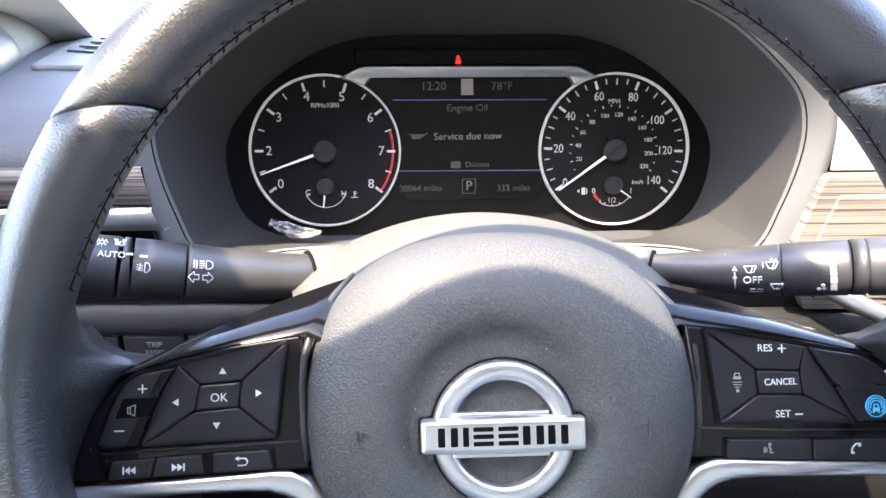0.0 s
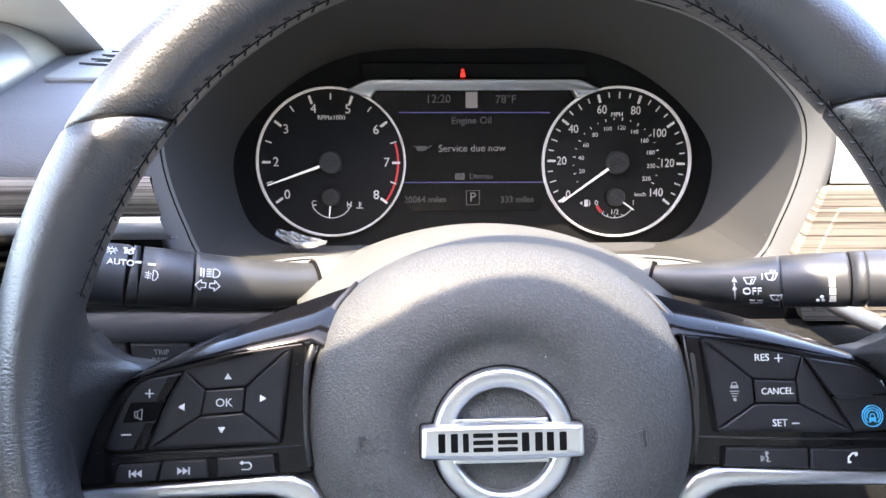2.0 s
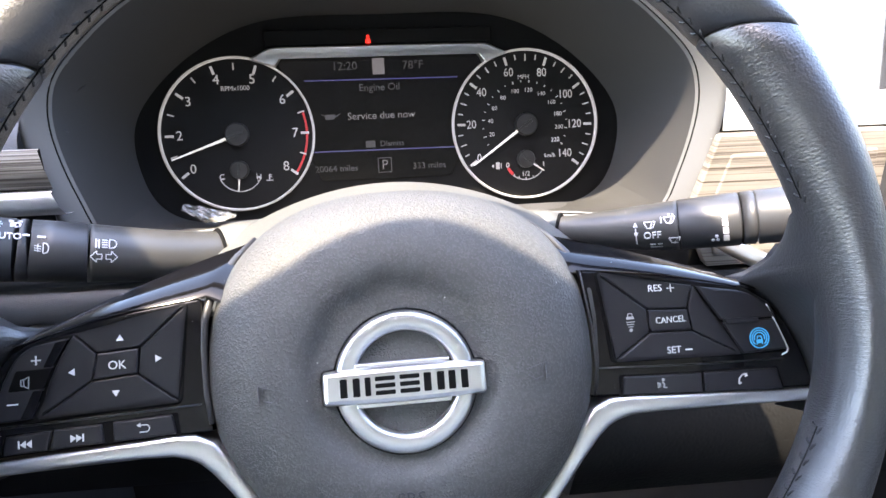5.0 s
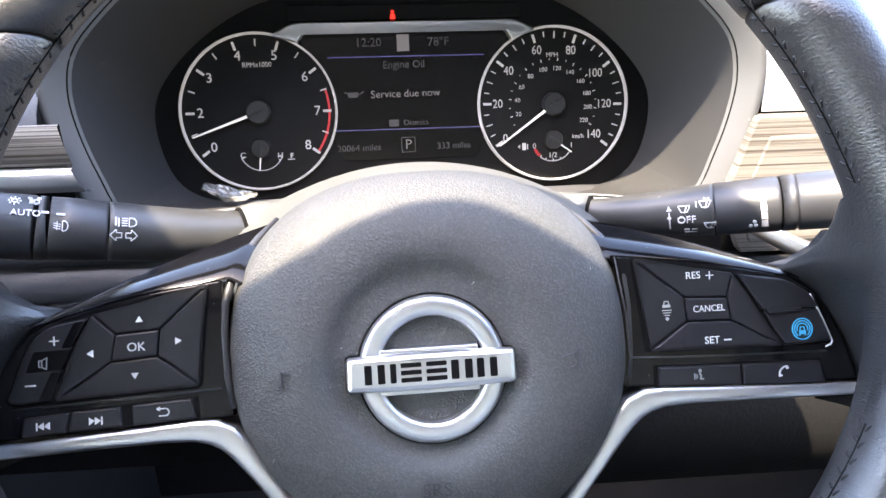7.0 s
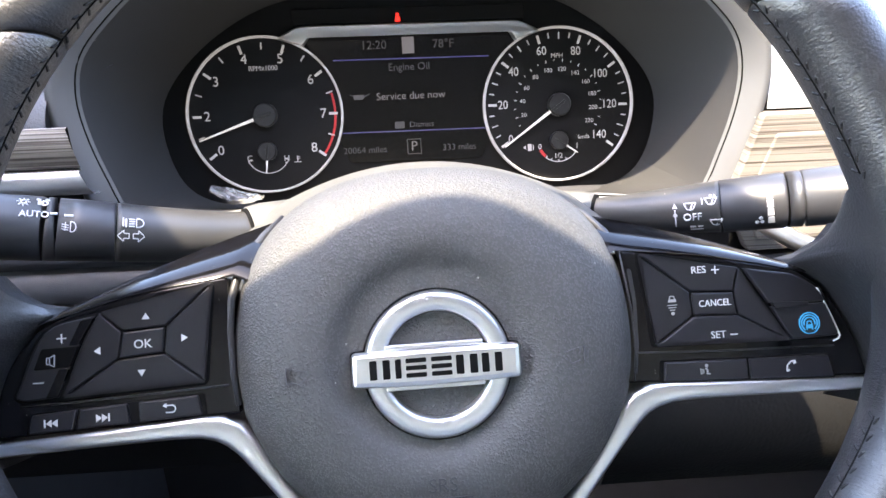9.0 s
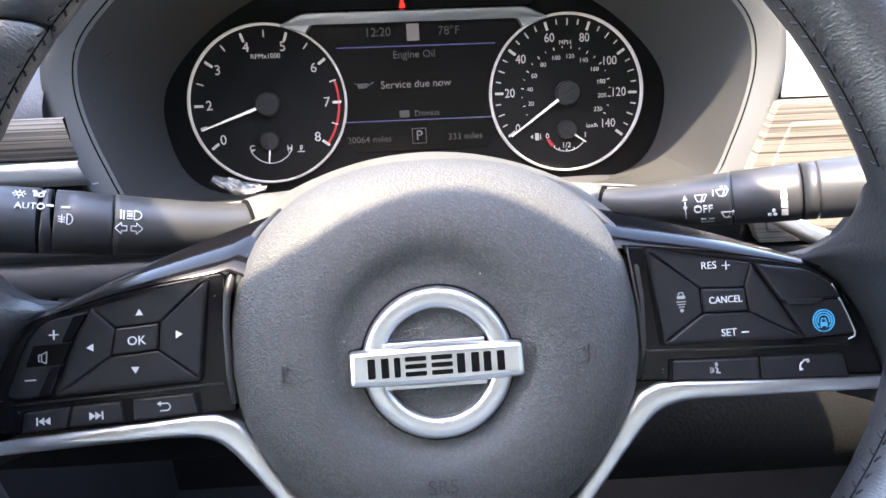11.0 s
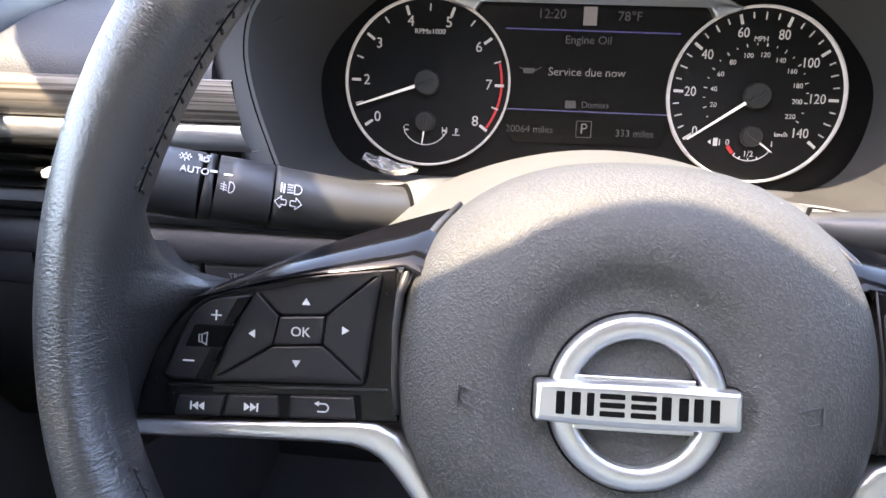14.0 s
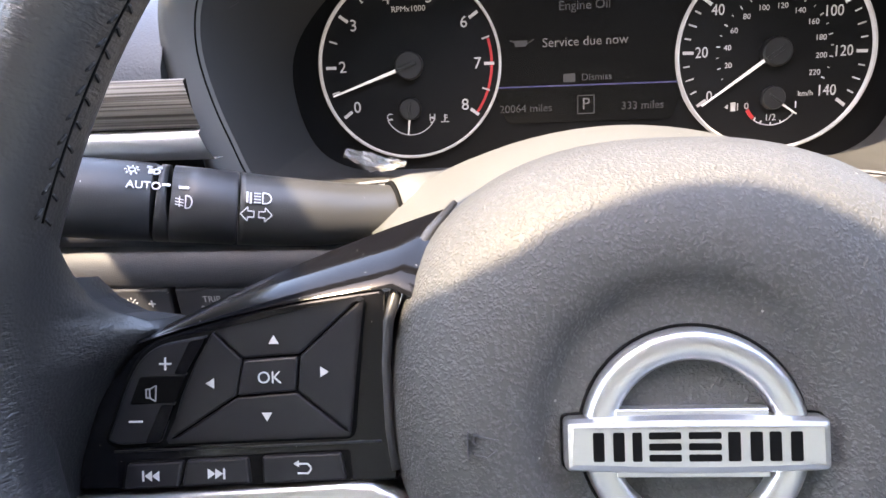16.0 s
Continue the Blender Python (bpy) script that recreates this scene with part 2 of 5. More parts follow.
# ---- helpers for shapes ----
def part(name, bm, mat, parent=None, label="", smooth=False, m=None):
    me = bpy.data.meshes.new(name)
    bmesh.ops.recalc_face_normals(bm, faces=bm.faces)
    bm.to_mesh(me)
    bm.free()
    me.materials.append(mat)
    if smooth:
        me.polygons.foreach_set("use_smooth", [True] * len(me.polygons))
    ob = new(name, me)
    if parent:
        ob.parent = parent
    if m is not None:
        ob.matrix_basis = m
    if label:
        tagged(ob, label)
    return ob


def thing(name, m, label, category, group="", kind=""):
    ob = new(name)
    ob.matrix_basis = m
    ob.empty_display_size = 0.05
    return tagged(ob, label, category, group, kind)


def share(name, me, parent, m):
    ob = new(name, me)
    ob.parent = parent
    ob.matrix_basis = m
    return ob


def fillet(pts, r, seg=4):
    """A polygon with its corners rounded; r is one radius or one for each corner."""
    out, n = [], len(pts)
    for i, p in enumerate(pts):
        rad = r[i] if isinstance(r, (list, tuple)) else r
        p, a, b = Vector(p), Vector(pts[i - 1]), Vector(pts[(i + 1) % n])
        da, db = (a - p), (b - p)
        k = min(rad, da.length * 0.48, db.length * 0.48)
        if k < 1e-6:
            out.append(p)
            continue
        s, e = p + da.normalized() * k, p + db.normalized() * k
        for j in range(seg + 1):
            w = j / seg
            out.append(s * (1 - w) ** 2 + p * 2 * w * (1 - w) + e * w * w)
    return out


def shrink(pts, d):
    """A counter-clockwise or clockwise polygon drawn in by d."""
    n = len(pts)
    area = sum(pts[i].x * pts[(i + 1) % n].y - pts[(i + 1) % n].x * pts[i].y for i in range(n))
    s = 1 if area > 0 else -1
    out = []
    for i in range(n):
        a, p, b = pts[i - 1], pts[i], pts[(i + 1) % n]
        e1, e2 = (p - a), (b - p)
        n1 = Vector((-e1.y, e1.x)).normalized() if e1.length > 1e-9 else Vector((0, 0))
        n2 = Vector((-e2.y, e2.x)).normalized() if e2.length > 1e-9 else Vector((0, 0))
        q = n1 + n2
        q = q.normalized() if q.length > 1e-9 else n1
        out.append(p + q * d * s)
    return out


def loft(rings, closed=True, cap_start=False, cap_end=False, bm=None):
    bm = bm or bmesh.new()
    vs = [[bm.verts.new(p) for p in ring] for ring in rings]
    n = len(vs[0])
    for a, b in zip(vs, vs[1:]):
        for i in range(n if closed else n - 1):
            j = (i + 1) % n
            bm.faces.new((a[i], a[j], b[j], b[i]))
    caps = [bm.faces.new(vs[0][::-1])] if cap_start else []
    if cap_end:
        caps.append(bm.faces.new(vs[-1]))
    caps = [f for f in caps if len(f.verts) > 4]
    for f in caps:
        f.normal_update()
    if caps:
        bmesh.ops.triangulate(bm, faces=caps, ngon_method="EAR_CLIP")
    return bm


def slab(pts, z0, z1, bevel=0.0, tilt=None):
    """A plate with the outline pts between z0 and z1 with a chamfered face; tilt(x, y) adds to the height of the face."""
    pts = [Vector((p[0], p[1])) for p in pts]
    f = tilt or (lambda x, y: 0.0)
    rings = [[(p.x, p.y, z0) for p in pts]]
    if bevel:
        rings.append([(p.x, p.y, z1 - bevel + f(p.x, p.y)) for p in pts])
        mid = shrink(pts, bevel * 0.35)
        rings.append([(p.x, p.y, z1 - bevel * 0.3 + f(p.x, p.y)) for p in mid])
        pts = shrink(pts, bevel)
    rings.append([(p.x, p.y, z1 + f(p.x, p.y)) for p in pts])
    return loft(rings, cap_start=True, cap_end=True)


def tube(path, radii, seg=14, caps=True, flat=1.0):
    """A round bar along a path of points; flat squeezes it along z."""
    rings = []
    for i, p in enumerate(path):
        p = Vector(p)
        d = (Vector(path[min(i + 1, len(path) - 1)]) - Vector(path[max(i - 1, 0)])).normalized()
        up = Vector((0, 0, 1)) if abs(d.z) < 0.9 else Vector((0, 1, 0))
        a = d.cross(up).normalized()
        b = a.cross(d).normalized()
        r = radii[i] if isinstance(radii, (list, tuple)) else radii
        rings.append([p + a * math.cos(k * math.tau / seg) * r + b * math.sin(k * math.tau / seg) * r * flat for k in range(seg)])
    return loft(rings, cap_start=caps, cap_end=caps)


def box(x0, x1, y0, y1, z0, z1, bevel=0.0):
    bm = bmesh.new()
    bmesh.ops.create_cube(bm, size=1.0, matrix=Matrix.LocRotScale(((x0 + x1) / 2, (y0 + y1) / 2, (z0 + z1) / 2), None, (x1 - x0, y1 - y0, z1 - z0)))
    if bevel:
        bmesh.ops.bevel(bm, geom=list(bm.edges), offset=bevel, segments=3, affect="EDGES", profile=0.5)
    return bm


def arc(cx, cy, r0, r1, a0, a1, z0, z1, seg=48):
    """A flat band from angle a0 to a1 in degrees."""
    full = abs(a1 - a0) >= 359.9
    n = seg if full else seg + 1
    rings = [[], [], [], []]
    for i in range(n):
        a = radians(a0 + (a1 - a0) * i / seg)
        c, s = math.cos(a), math.sin(a)
        for k, (r, z) in enumerate(((r0, z0), (r0, z1), (r1, z1), (r1, z0))):
            rings[k].append((cx + r * c, cy + r * s, z))
    bm = loft(rings, closed=full)
    return bm


def lathe(profile, seg=48, cx=0.0, cy=0.0):
    """Round the z axis; profile is (radius, z) from the middle outwards."""
    rings = [[(cx + r * math.cos(k * math.tau / seg), cy + r * math.sin(k * math.tau / seg), z) for k in range(seg)] for r, z in profile if r > 0]
    bm = bmesh.new()
    loft(rings, bm=bm)
    if profile[0][0] == 0:
        first = list(bm.verts)[:seg]
        c = bm.verts.new((cx, cy, profile[0][1]))
        for i in range(seg):
            bm.faces.new((c, first[i], first[(i + 1) % seg]))
    return bm


def words(name, text, size, x, y, z, mat, parent, thick=0.0001, align="CENTER", m=None, squeeze=1.0):
    cu = bpy.data.curves.new(name, "FONT")
    cu.body, cu.size, cu.align_x, cu.align_y, cu.extrude, cu.resolution_u = text, size, align, "CENTER", thick, 3
    tmp = bpy.data.objects.new(name, cu)
    scene.collection.objects.link(tmp)
    bpy.context.view_layer.update()
    me = bpy.data.meshes.new_from_object(tmp.evaluated_get(bpy.context.evaluated_depsgraph_get()))
    bpy.data.objects.remove(tmp)
    me.materials.clear()
    me.materials.append(mat)
    me.name = name
    ob = new(name, me)
    ob.parent = parent
    ob.matrix_basis = (m or Matrix()) @ Matrix.Translation((x, y, z)) @ Matrix.Diagonal((squeeze, 1, 1, 1))
    return ob


def flat(shapes, z0, z1):
    """One small printed sign out of several flat outlines."""
    bm = bmesh.new()
    for pts in shapes:
        loft([[(p[0], p[1], z0) for p in pts], [(p[0], p[1], z1) for p in pts]], cap_start=True, cap_end=True, bm=bm)
    return bm


def bar(x0, y0, x1, y1, w):
    d = Vector((x1 - x0, y1 - y0)).normalized() * w / 2
    return [(x0 - d.y, y0 + d.x), (x1 - d.y, y1 + d.x), (x1 + d.y, y1 - d.x), (x0 + d.y, y0 - d.x)]


def disc(cx, cy, r, n=16):
    return [(cx + r * math.cos(k * math.tau / n), cy + r * math.sin(k * math.tau / n)) for k in range(n)]


# ---- steering wheel ----
WHEEL = pose(-0.0015, 0.2785, 0.9955, 90 - 26, 0, 2)
wheel = thing("steering_wheel", WHEEL, "black leather steering wheel with chrome trim and buttons on its spokes", "steering wheel")
RIM_U, RIM_V, RIM_N, RIM_R = -0.0013, 0.0260, 0.0174, 0.1703


def rim_point(deg, phi, extra=0.0):
    """On the rim's skin: deg round the wheel, phi round the tube (0 outwards, 90 towards the driver); the rim leans slightly out of the hub's plane."""
    a, p = radians(deg), radians(phi)
    slim = 0.0090 * math.exp(-((abs((deg + 90) % 360 - 180) - 98) / 20) ** 2)
    ra, rb = (0.0166 if math.cos(p) > 0 else 0.0152 - slim) + extra, 0.0166 + extra
    r = RIM_R + ra * math.cos(p)
    du, dv = r * math.cos(a), r * math.sin(a)
    return Vector((RIM_U + du, RIM_V + dv, RIM_N + rb * math.sin(p) + 0.0475 * du + 0.0308 * dv))


def rim_piece(a0, a1, name, label, slant0=0.0, slant1=0.0):
    """A leather section from a0 to a1; its ends are cut at a slant, by so many degrees between the tube's outer and inner side."""
    n = max(8, int(abs(a1 - a0) / 2))
    rings = []
    for i in range(n + 1):
        w = i / n
        end = min(i, n - i)
        extra = -0.0016 if end == 0 else 0.0
        ring = []
        for k in range(36):
            c = math.cos(radians(k * 10))
            lo, hi = a0 + slant0 * c, a1 + slant1 * c
            ring.append(rim_point(lo + (hi - lo) * w if end else (lo if i == 0 else hi), k * 10, extra))
        if end == 1:
            near = 0.006 if i == 1 else 0.994
            ring = []
            for k in range(36):
                c = math.cos(radians(k * 10))
                lo, hi = a0 + slant0 * c, a1 + slant1 * c
                ring.append(rim_point(lo + (hi - lo) * near, k * 10, 0.0))
        rings.append(ring)
    return part(name, loft(rings, cap_start=True, cap_end=True), LEATHER, wheel, label, True)


rim_piece(34.6, 145.8, "rim_grip", "smooth black leather top section of the rim", -3.9, 4.5)
rim_piece(145.8, 214.0, "rim_grip", "black leather side grip of the rim", 4.5, 0)
rim_piece(-34.0, 34.6, "rim_grip", "black leather side grip of the rim", 0, -3.9)
rim_piece(214.0, 326.0, "rim_grip", "black leather lower section of the rim")

# stitches along the inner edge of the rim
stitch_bm = tube([(-0.0021, -0.0006, -0.0006), (-0.0009, -0.0002, 0.0002), (0.0008, 0.0002, 0.0003), (0.0020, 0.0006, -0.0005)], [0.0003, 0.0005, 0.0005, 0.0003], 6)
stitch_me = bpy.data.meshes.new("stitch")
stitch_bm.to_mesh(stitch_me)
stitch_bm.free()
stitch_me.materials.append(THREAD)
deg = -62.0
while deg < 243:
    if not (168 < deg < 199 or -19 < deg < 12):
        for s in (1, -1):
            p = rim_point(deg + 0.35 * s, 173 + 6 * s, -0.0001)
            q = rim_point(deg + 0.35 * s, 173 + 6 * s, 0.01)
            nz = (q - p).normalized()
            tx = (rim_point(deg + 1, 173, 0) - rim_point(deg - 1, 173, 0)).normalized()
            tx = (tx - nz * tx.dot(nz)).normalized()
            ty = nz.cross(tx)
            rot = Matrix((tx, ty, nz)).transposed().to_4x4()
            share("stitch", stitch_me, wheel, Matrix.Translation(p) @ rot @ pose(0, 0, 0, 0, 0, 42 * s))
    deg += 2.25
# seam cord under the stitches
for a0, a1 in ((-62, -19), (12, 168), (199, 243)):
    path = [rim_point(a0 + (a1 - a0) * i / 40, 173, -0.0001) for i in range(41)]
    part("seam", tube(path, 0.00042, 6), GAP, wheel, "dark seam in the leather", True)


def spoke_root(s, edge):
    """Leather that flows from the rim's inner side down to the outer edge of a spoke panel; each edge point has the rim's angle it comes from."""
    grid = []
    for i in range(len(edge) - 1):
        for k in range(4 if i < len(edge) - 2 else 5):
            w = k / 4
            u, v, z, deg = [p * (1 - w) + q * w for p, q in zip(edge[i], edge[i + 1])]
            deg = deg if s > 0 else 180 - deg
            end = Vector((s * u, v, z))
            a, b = rim_point(deg, 132, -0.0006), rim_point(deg, 182, 0.0004)
            col = [a, rim_point(deg, 158, 0.0003)]
            turn = edge[i][3] * (1 - w) + edge[i + 1][3] * w
            h = max(0.0, min(1.0, (turn + 1) / 4))
            near, low = 0.35 + 0.40 * h, 0.55 - 0.40 * h
            c = Vector((b.x * near + end.x * (1 - near), b.y * near + end.y * (1 - near), b.z * low + end.z * (1 - low)))
            for m in range(9):
                f = m / 8
                col.append(b * (1 - f) ** 2 + c * 2 * f * (1 - f) + end * f * f)
            col.append(end + Vector((-s * 0.001, 0, -0.02)))
            grid.append(col)
    return part("spoke_cover", loft(grid, closed=False), LEATHER, wheel, "leather wrapped round the root of the spoke", True)


spoke_root(-1, [(0.1655, 0.0450, -0.004, 11), (0.1635, 0.0385, -0.012, 9), (0.1590, 0.0335, -0.020, 6.5), (0.1500, 0.0312, -0.027, 4), (0.1480, 0.0285, -0.027, 2.5), (0.1522, 0.0256, -0.0245, 1), (0.1600, 0.0170, -0.0225, -2.5), (0.1665, 0.004, -0.0222, -6.6), (0.1710, -0.010, -0.0222, -11), (0.1722, -0.0235, -0.0222, -15), (0.1700, -0.030, -0.032, -17.5)])
spoke_root(1, [(0.1745, 0.0450, -0.004, 11), (0.1725, 0.0385, -0.012, 9), (0.1665, 0.0335, -0.020, 6.5), (0.1575, 0.0312, -0.027, 4), (0.1550, 0.0290, -0.027, 2.5), (0.1600, 0.0260, -0.0245, 1), (0.1690, 0.0185, -0.0225, -2), (0.1775, 0.004, -0.0222, -6.6), (0.1822, -0.010, -0.0222, -11), (0.1850, -0.0245, -0.0222, -15.7), (0.1820, -0.032, -0.032, -18.2)])

# airbag cover: a round pad with a dished middle
HUB_R, HUB_V = 0.078, 0.003
hub_profile = [(0, -0.0098), (0.020, -0.0098), (0.029, -0.0098), (0.0325, -0.0096), (0.0350, -0.0089), (0.0372, -0.0075), (0.0392, -0.0059), (0.0412, -0.0048), (0.0435, -0.0042), (0.0465, -0.0040), (0.051, -0.0044), (0.057, -0.0064), (0.063, -0.0095), (0.068, -0.0138),
               (0.072, -0.0190), (0.0748, -0.0250), (0.0765, -0.032), (0.0777, -0.040), (0.078, -0.048), (0.077, -0.060)]


def hub_shape(bm):
    """Draws the round pad out to its wide-shouldered outline; the dish in the middle stays round."""
    for v in bm.verts:
        x, y = v.co.x, v.co.y - HUB_V
        r = math.hypot(x, y)
        if r < 0.036:
            continue
        c, s = x / r, y / r
        e, h = (2.4, 0.0788) if s > 0 else (2.0, 0.0805)
        want = (abs(c / 0.0845) ** e + abs(s / h) ** e) ** (-1 / e)
        w = min(1.0, (r - 0.036) / 0.036)
        w = w * w * (3 - 2 * w)
        k = 1 + (want / HUB_R - 1) * w
        v.co.x, v.co.y = x * k + 0.0028 * w, HUB_V + y * k
    return bm


hub = part("airbag_cover", hub_shape(lathe(hub_profile, 128, 0, HUB_V)), COVER, wheel, "round charcoal airbag cover with a dished middle", True)
part("hub_back", lathe([(0, -0.060), (0.080, -0.060), (0.081, -0.068), (0.07, -0.095)], 64, 0, HUB_V), GAP, wheel, "dark core behind the airbag cover", True)

# emblem: ring, bar and plain bars in place of the lettering
EV = 0.0
ring_bm = lathe([(0.0201, -0.0110), (0.0202, -0.0072), (0.0206, -0.0062), (0.0213, -0.0055), (0.0226, -0.0050), (0.0244, -0.0049), (0.0264, -0.0052), (0.0275, -0.0059), (0.0282, -0.0072), (0.0285, -0.0110)], 72, 0.0012, EV)
emblem = part("emblem", ring_bm, CHROME, wheel, "satin chrome round badge", True)
part("emblem_gap", arc(0.0012, EV, 0.0280, 0.0292, 0, 360, -0.0110, -0.0094, 72), GAP, emblem, "dark gap round the badge ring")


def bowed(half_u, v0, v1, flare, n=16):
    """A bar whose long sides swell slightly between rounded ends."""
    top = [(half_u * k + 0.0006, v1 + flare * k * k) for k in (1 - 2 * i / n for i in range(n + 1))]
    low = [(half_u * k + 0.0006, v0 - flare * k * k) for k in (-1 + 2 * i / n for i in range(n + 1))]
    return fillet(top + low, [0.0016 if i in (0, n, n + 1, 2 * n + 1) else 0 for i in range(2 * n + 2)], 4)


# the black plate draws the shade that surrounds the bar
part("emblem_shadow_gap", slab(bowed(0.0328, -0.0082, 0.0074, -0.0009), -0.0110, -0.0088), GAP, emblem, "black plate standing in for the shade round the badge bar")
part("emblem_bar", slab(bowed(0.0322, -0.0075, 0.0069, -0.0008), -0.0110, -0.0022, 0.0022), CHROME, emblem, "satin chrome bar across the badge")
MARK_V, MARK_H = -0.0003, 0.0036
for u0, u1, kind in ((-0.0248, -0.0171, "pair"), (-0.0152, -0.0129, "single"), (-0.0112, -0.0034, "rows"), (-0.0016, 0.0062, "rows"), (0.0078, 0.0160, "pair"), (0.0176, 0.0254, "pair")):
    if kind == "single":
        bars = [(u0, u1, MARK_V - MARK_H, MARK_V + MARK_H)]
    elif kind == "pair":
        w = (u1 - u0) * 0.36
        bars = [(u0, u0 + w, MARK_V - MARK_H, MARK_V + MARK_H), (u1 - w, u1, MARK_V - MARK_H, MARK_V + MARK_H)]
    else:
        bars = [(u0, u1, MARK_V + MARK_H * k - 0.00085, MARK_V + MARK_H * k + 0.00085) for k in (-0.76, 0.0, 0.76)]
    for a, b, c, d in bars:
        part("plain_mark", slab(fillet([(a, c), (b, c), (b, d), (a, d)], 0.0004, 2), -0.0026, -0.0020), GAP, emblem, "dark plain bar on the badge")
for vv in (0.0074, -0.0080):
    part("emblem_edge", slab([(-0.0188, vv - 0.0009), (0.0188, vv - 0.0009), (0.0188, vv + 0.0009), (-0.0188, vv + 0.0009)], -0.0110, -0.0052, 0.0005), CHROME, emblem, "bright chord along the badge bar")
words("embossed_mark", "SRS", 0.0075, 0, -0.0452, -0.0043, LOWER, wheel, 0.0006)
part("embossed_mark", slab(bar(-0.0110, -0.0500, 0.0110, -0.0500, 0.0005), -0.0062, -0.0040), LOWER, wheel)
words("embossed_mark", "AIRBAG", 0.0068, 0, -0.0545, -0.0058, LOWER, wheel, 0.0009)


# horn signs pressed into the cover
def horn(u, s):
    sh = [bar(u - 0.0040 * s, 0.0030, u - 0.0040 * s, -0.0034, 0.00028), bar(u - 0.0024 * s, 0.0024, u + 0.0040 * s, 0.0010, 0.00028), bar(u - 0.0024 * s, 0.0024, u - 0.0024 * s, 0.0004, 0.00028),
          bar(u - 0.0024 * s, -0.0026, u + 0.001 * s, -0.0034, 0.00028), bar(u + 0.001 * s, -0.0034, u + 0.0034 * s, -0.0014, 0.00028)]
    return part("horn_sign", flat(sh, -0.0060, -0.0040), SOFT, wheel, "horn sign pressed into the cover")


horn(-0.0520, 1)
horn(0.0537, -1)

# spoke panels
SP = -0.0225


def spoke(name, pts, r, strip, label, s):
    p = part(name, slab(fillet(pts, r), -0.052, SP, 0.0012), PIANO, wheel, label)
    part("gloss_strip", loft(strip, closed=False), PIANO, p, "sloping gloss black upper edge", True)
    ridge = [(s * 0.0632 + 0.0028, 0.0648, -0.049), (s * 0.0698 + 0.0028, 0.0562, -0.0390), (s * 0.0748 + 0.0028, 0.0482, -0.0318), (s * 0.0788 + 0.0028, 0.0400, -0.0262), (s * 0.0815 + 0.0028, 0.0300, -0.0238), (s * 0.0826 + 0.0028, 0.018, -0.0238), (s * 0.0822 + 0.0028, 0.0, -0.0238), (s * 0.0806 + 0.0028, -0.012, -0.0238)]
    part("gloss_edge", tube(ridge, [0.0010, 0.0016, 0.0018, 0.0018, 0.0017, 0.0016, 0.0016, 0.0016], 10), STALK, p, "rounded grained ridge beside the hub", True)
    return p


def strip_rings(s, a, b):
    """The gloss ledge that falls away behind the pads: from the line a to the edge b."""
    out = []
    for w in (0, 0.12, 0.35, 0.6, 0.85, 1.0):
        drop = w ** 1.7
        row = [Vector((p.x * (1 - w) + q.x * w, p.y * (1 - w) + q.y * w, SP + 0.0004 + (q.z - SP) * drop)) for p, q in zip(a, b)]
        tuck = row[0].lerp(Vector((0, HUB_V, row[0].z)), 0.12 + 0.16 * (1 - w))
        out.append([tuck] + row)
    return out


def bez(p0, p1, p2, n):
    return [Vector(p0) * (1 - i / n) ** 2 + Vector(p1) * 2 * (i / n) * (1 - i / n) + Vector(p2) * (i / n) ** 2 for i in range(n + 1)]


lp = [(-0.0795, 0.0395), (-0.1140, 0.0352), (-0.1500, 0.0262), (-0.1640, 0.0115), (-0.1708, -0.0095), (-0.1716, -0.0180), (-0.0770, -0.0150), (-0.0790, 0.012)]
left = spoke("spoke_panel", lp, [0.002, 0.01, 0.01, 0.01, 0.01, 0.001, 0.001, 0.01],
             strip_rings(-1, bez((-0.0775, 0.0395, 0), (-0.118, 0.036, 0), (-0.1525, 0.0250, 0), 12), bez((-0.064, 0.0630, -0.052), (-0.112, 0.0480, -0.044), (-0.1530, 0.0262, -0.026), 12)),
             "piano black spoke panel with menu buttons", -1)
rp = [(0.0810, 0.0395), (0.1160, 0.0352), (0.1545, 0.0275), (0.1700, 0.0165), (0.1800, -0.004), (0.1838, -0.0200), (0.0790, -0.0155), (0.0800, 0.012)]
right = spoke("spoke_panel", rp, [0.002, 0.01, 0.012, 0.012, 0.01, 0.001, 0.001, 0.01],
              strip_rings(1, bez((0.0785, 0.0395, 0), (0.122, 0.036, 0), (0.1600, 0.0250, 0), 12), bez((0.066, 0.0600, -0.052), (0.116, 0.0480, -0.044), (0.1640, 0.0262, -0.026), 12)),
              "piano black spoke panel with cruise buttons", 1)

# chrome trims under the spokes, running down beside the hub
def trim(path, s, k):
    """A bevelled bar of changing width along a path in the wheel's plane."""
    rings = []
    for i, (u, v, w) in enumerate(path):
        a, b = path[max(i - 1, 0)], path[min(i + 1, len(path) - 1)]
        d = Vector((b[0] - a[0], b[1] - a[1])).normalized()
        nx, ny = -d.y, d.x
        ring = []
        for f, z in ((-0.5, -0.046), (-0.5, SP + 0.0002), (-0.42, SP + 0.0012), (-0.25, SP + 0.0018), (0.25, SP + 0.0018), (0.42, SP + 0.0012), (0.5, SP + 0.0002), (0.5, -0.046)):
            ring.append((s * (u + nx * w * f) * k, v + ny * w * f + (0.0010 if s < 0 else 0.0), z))
        rings.append(ring)
    return part("chrome_trim", loft(rings, cap_start=True, cap_end=True), CHROME, wheel, "satin chrome spoke trim", True)


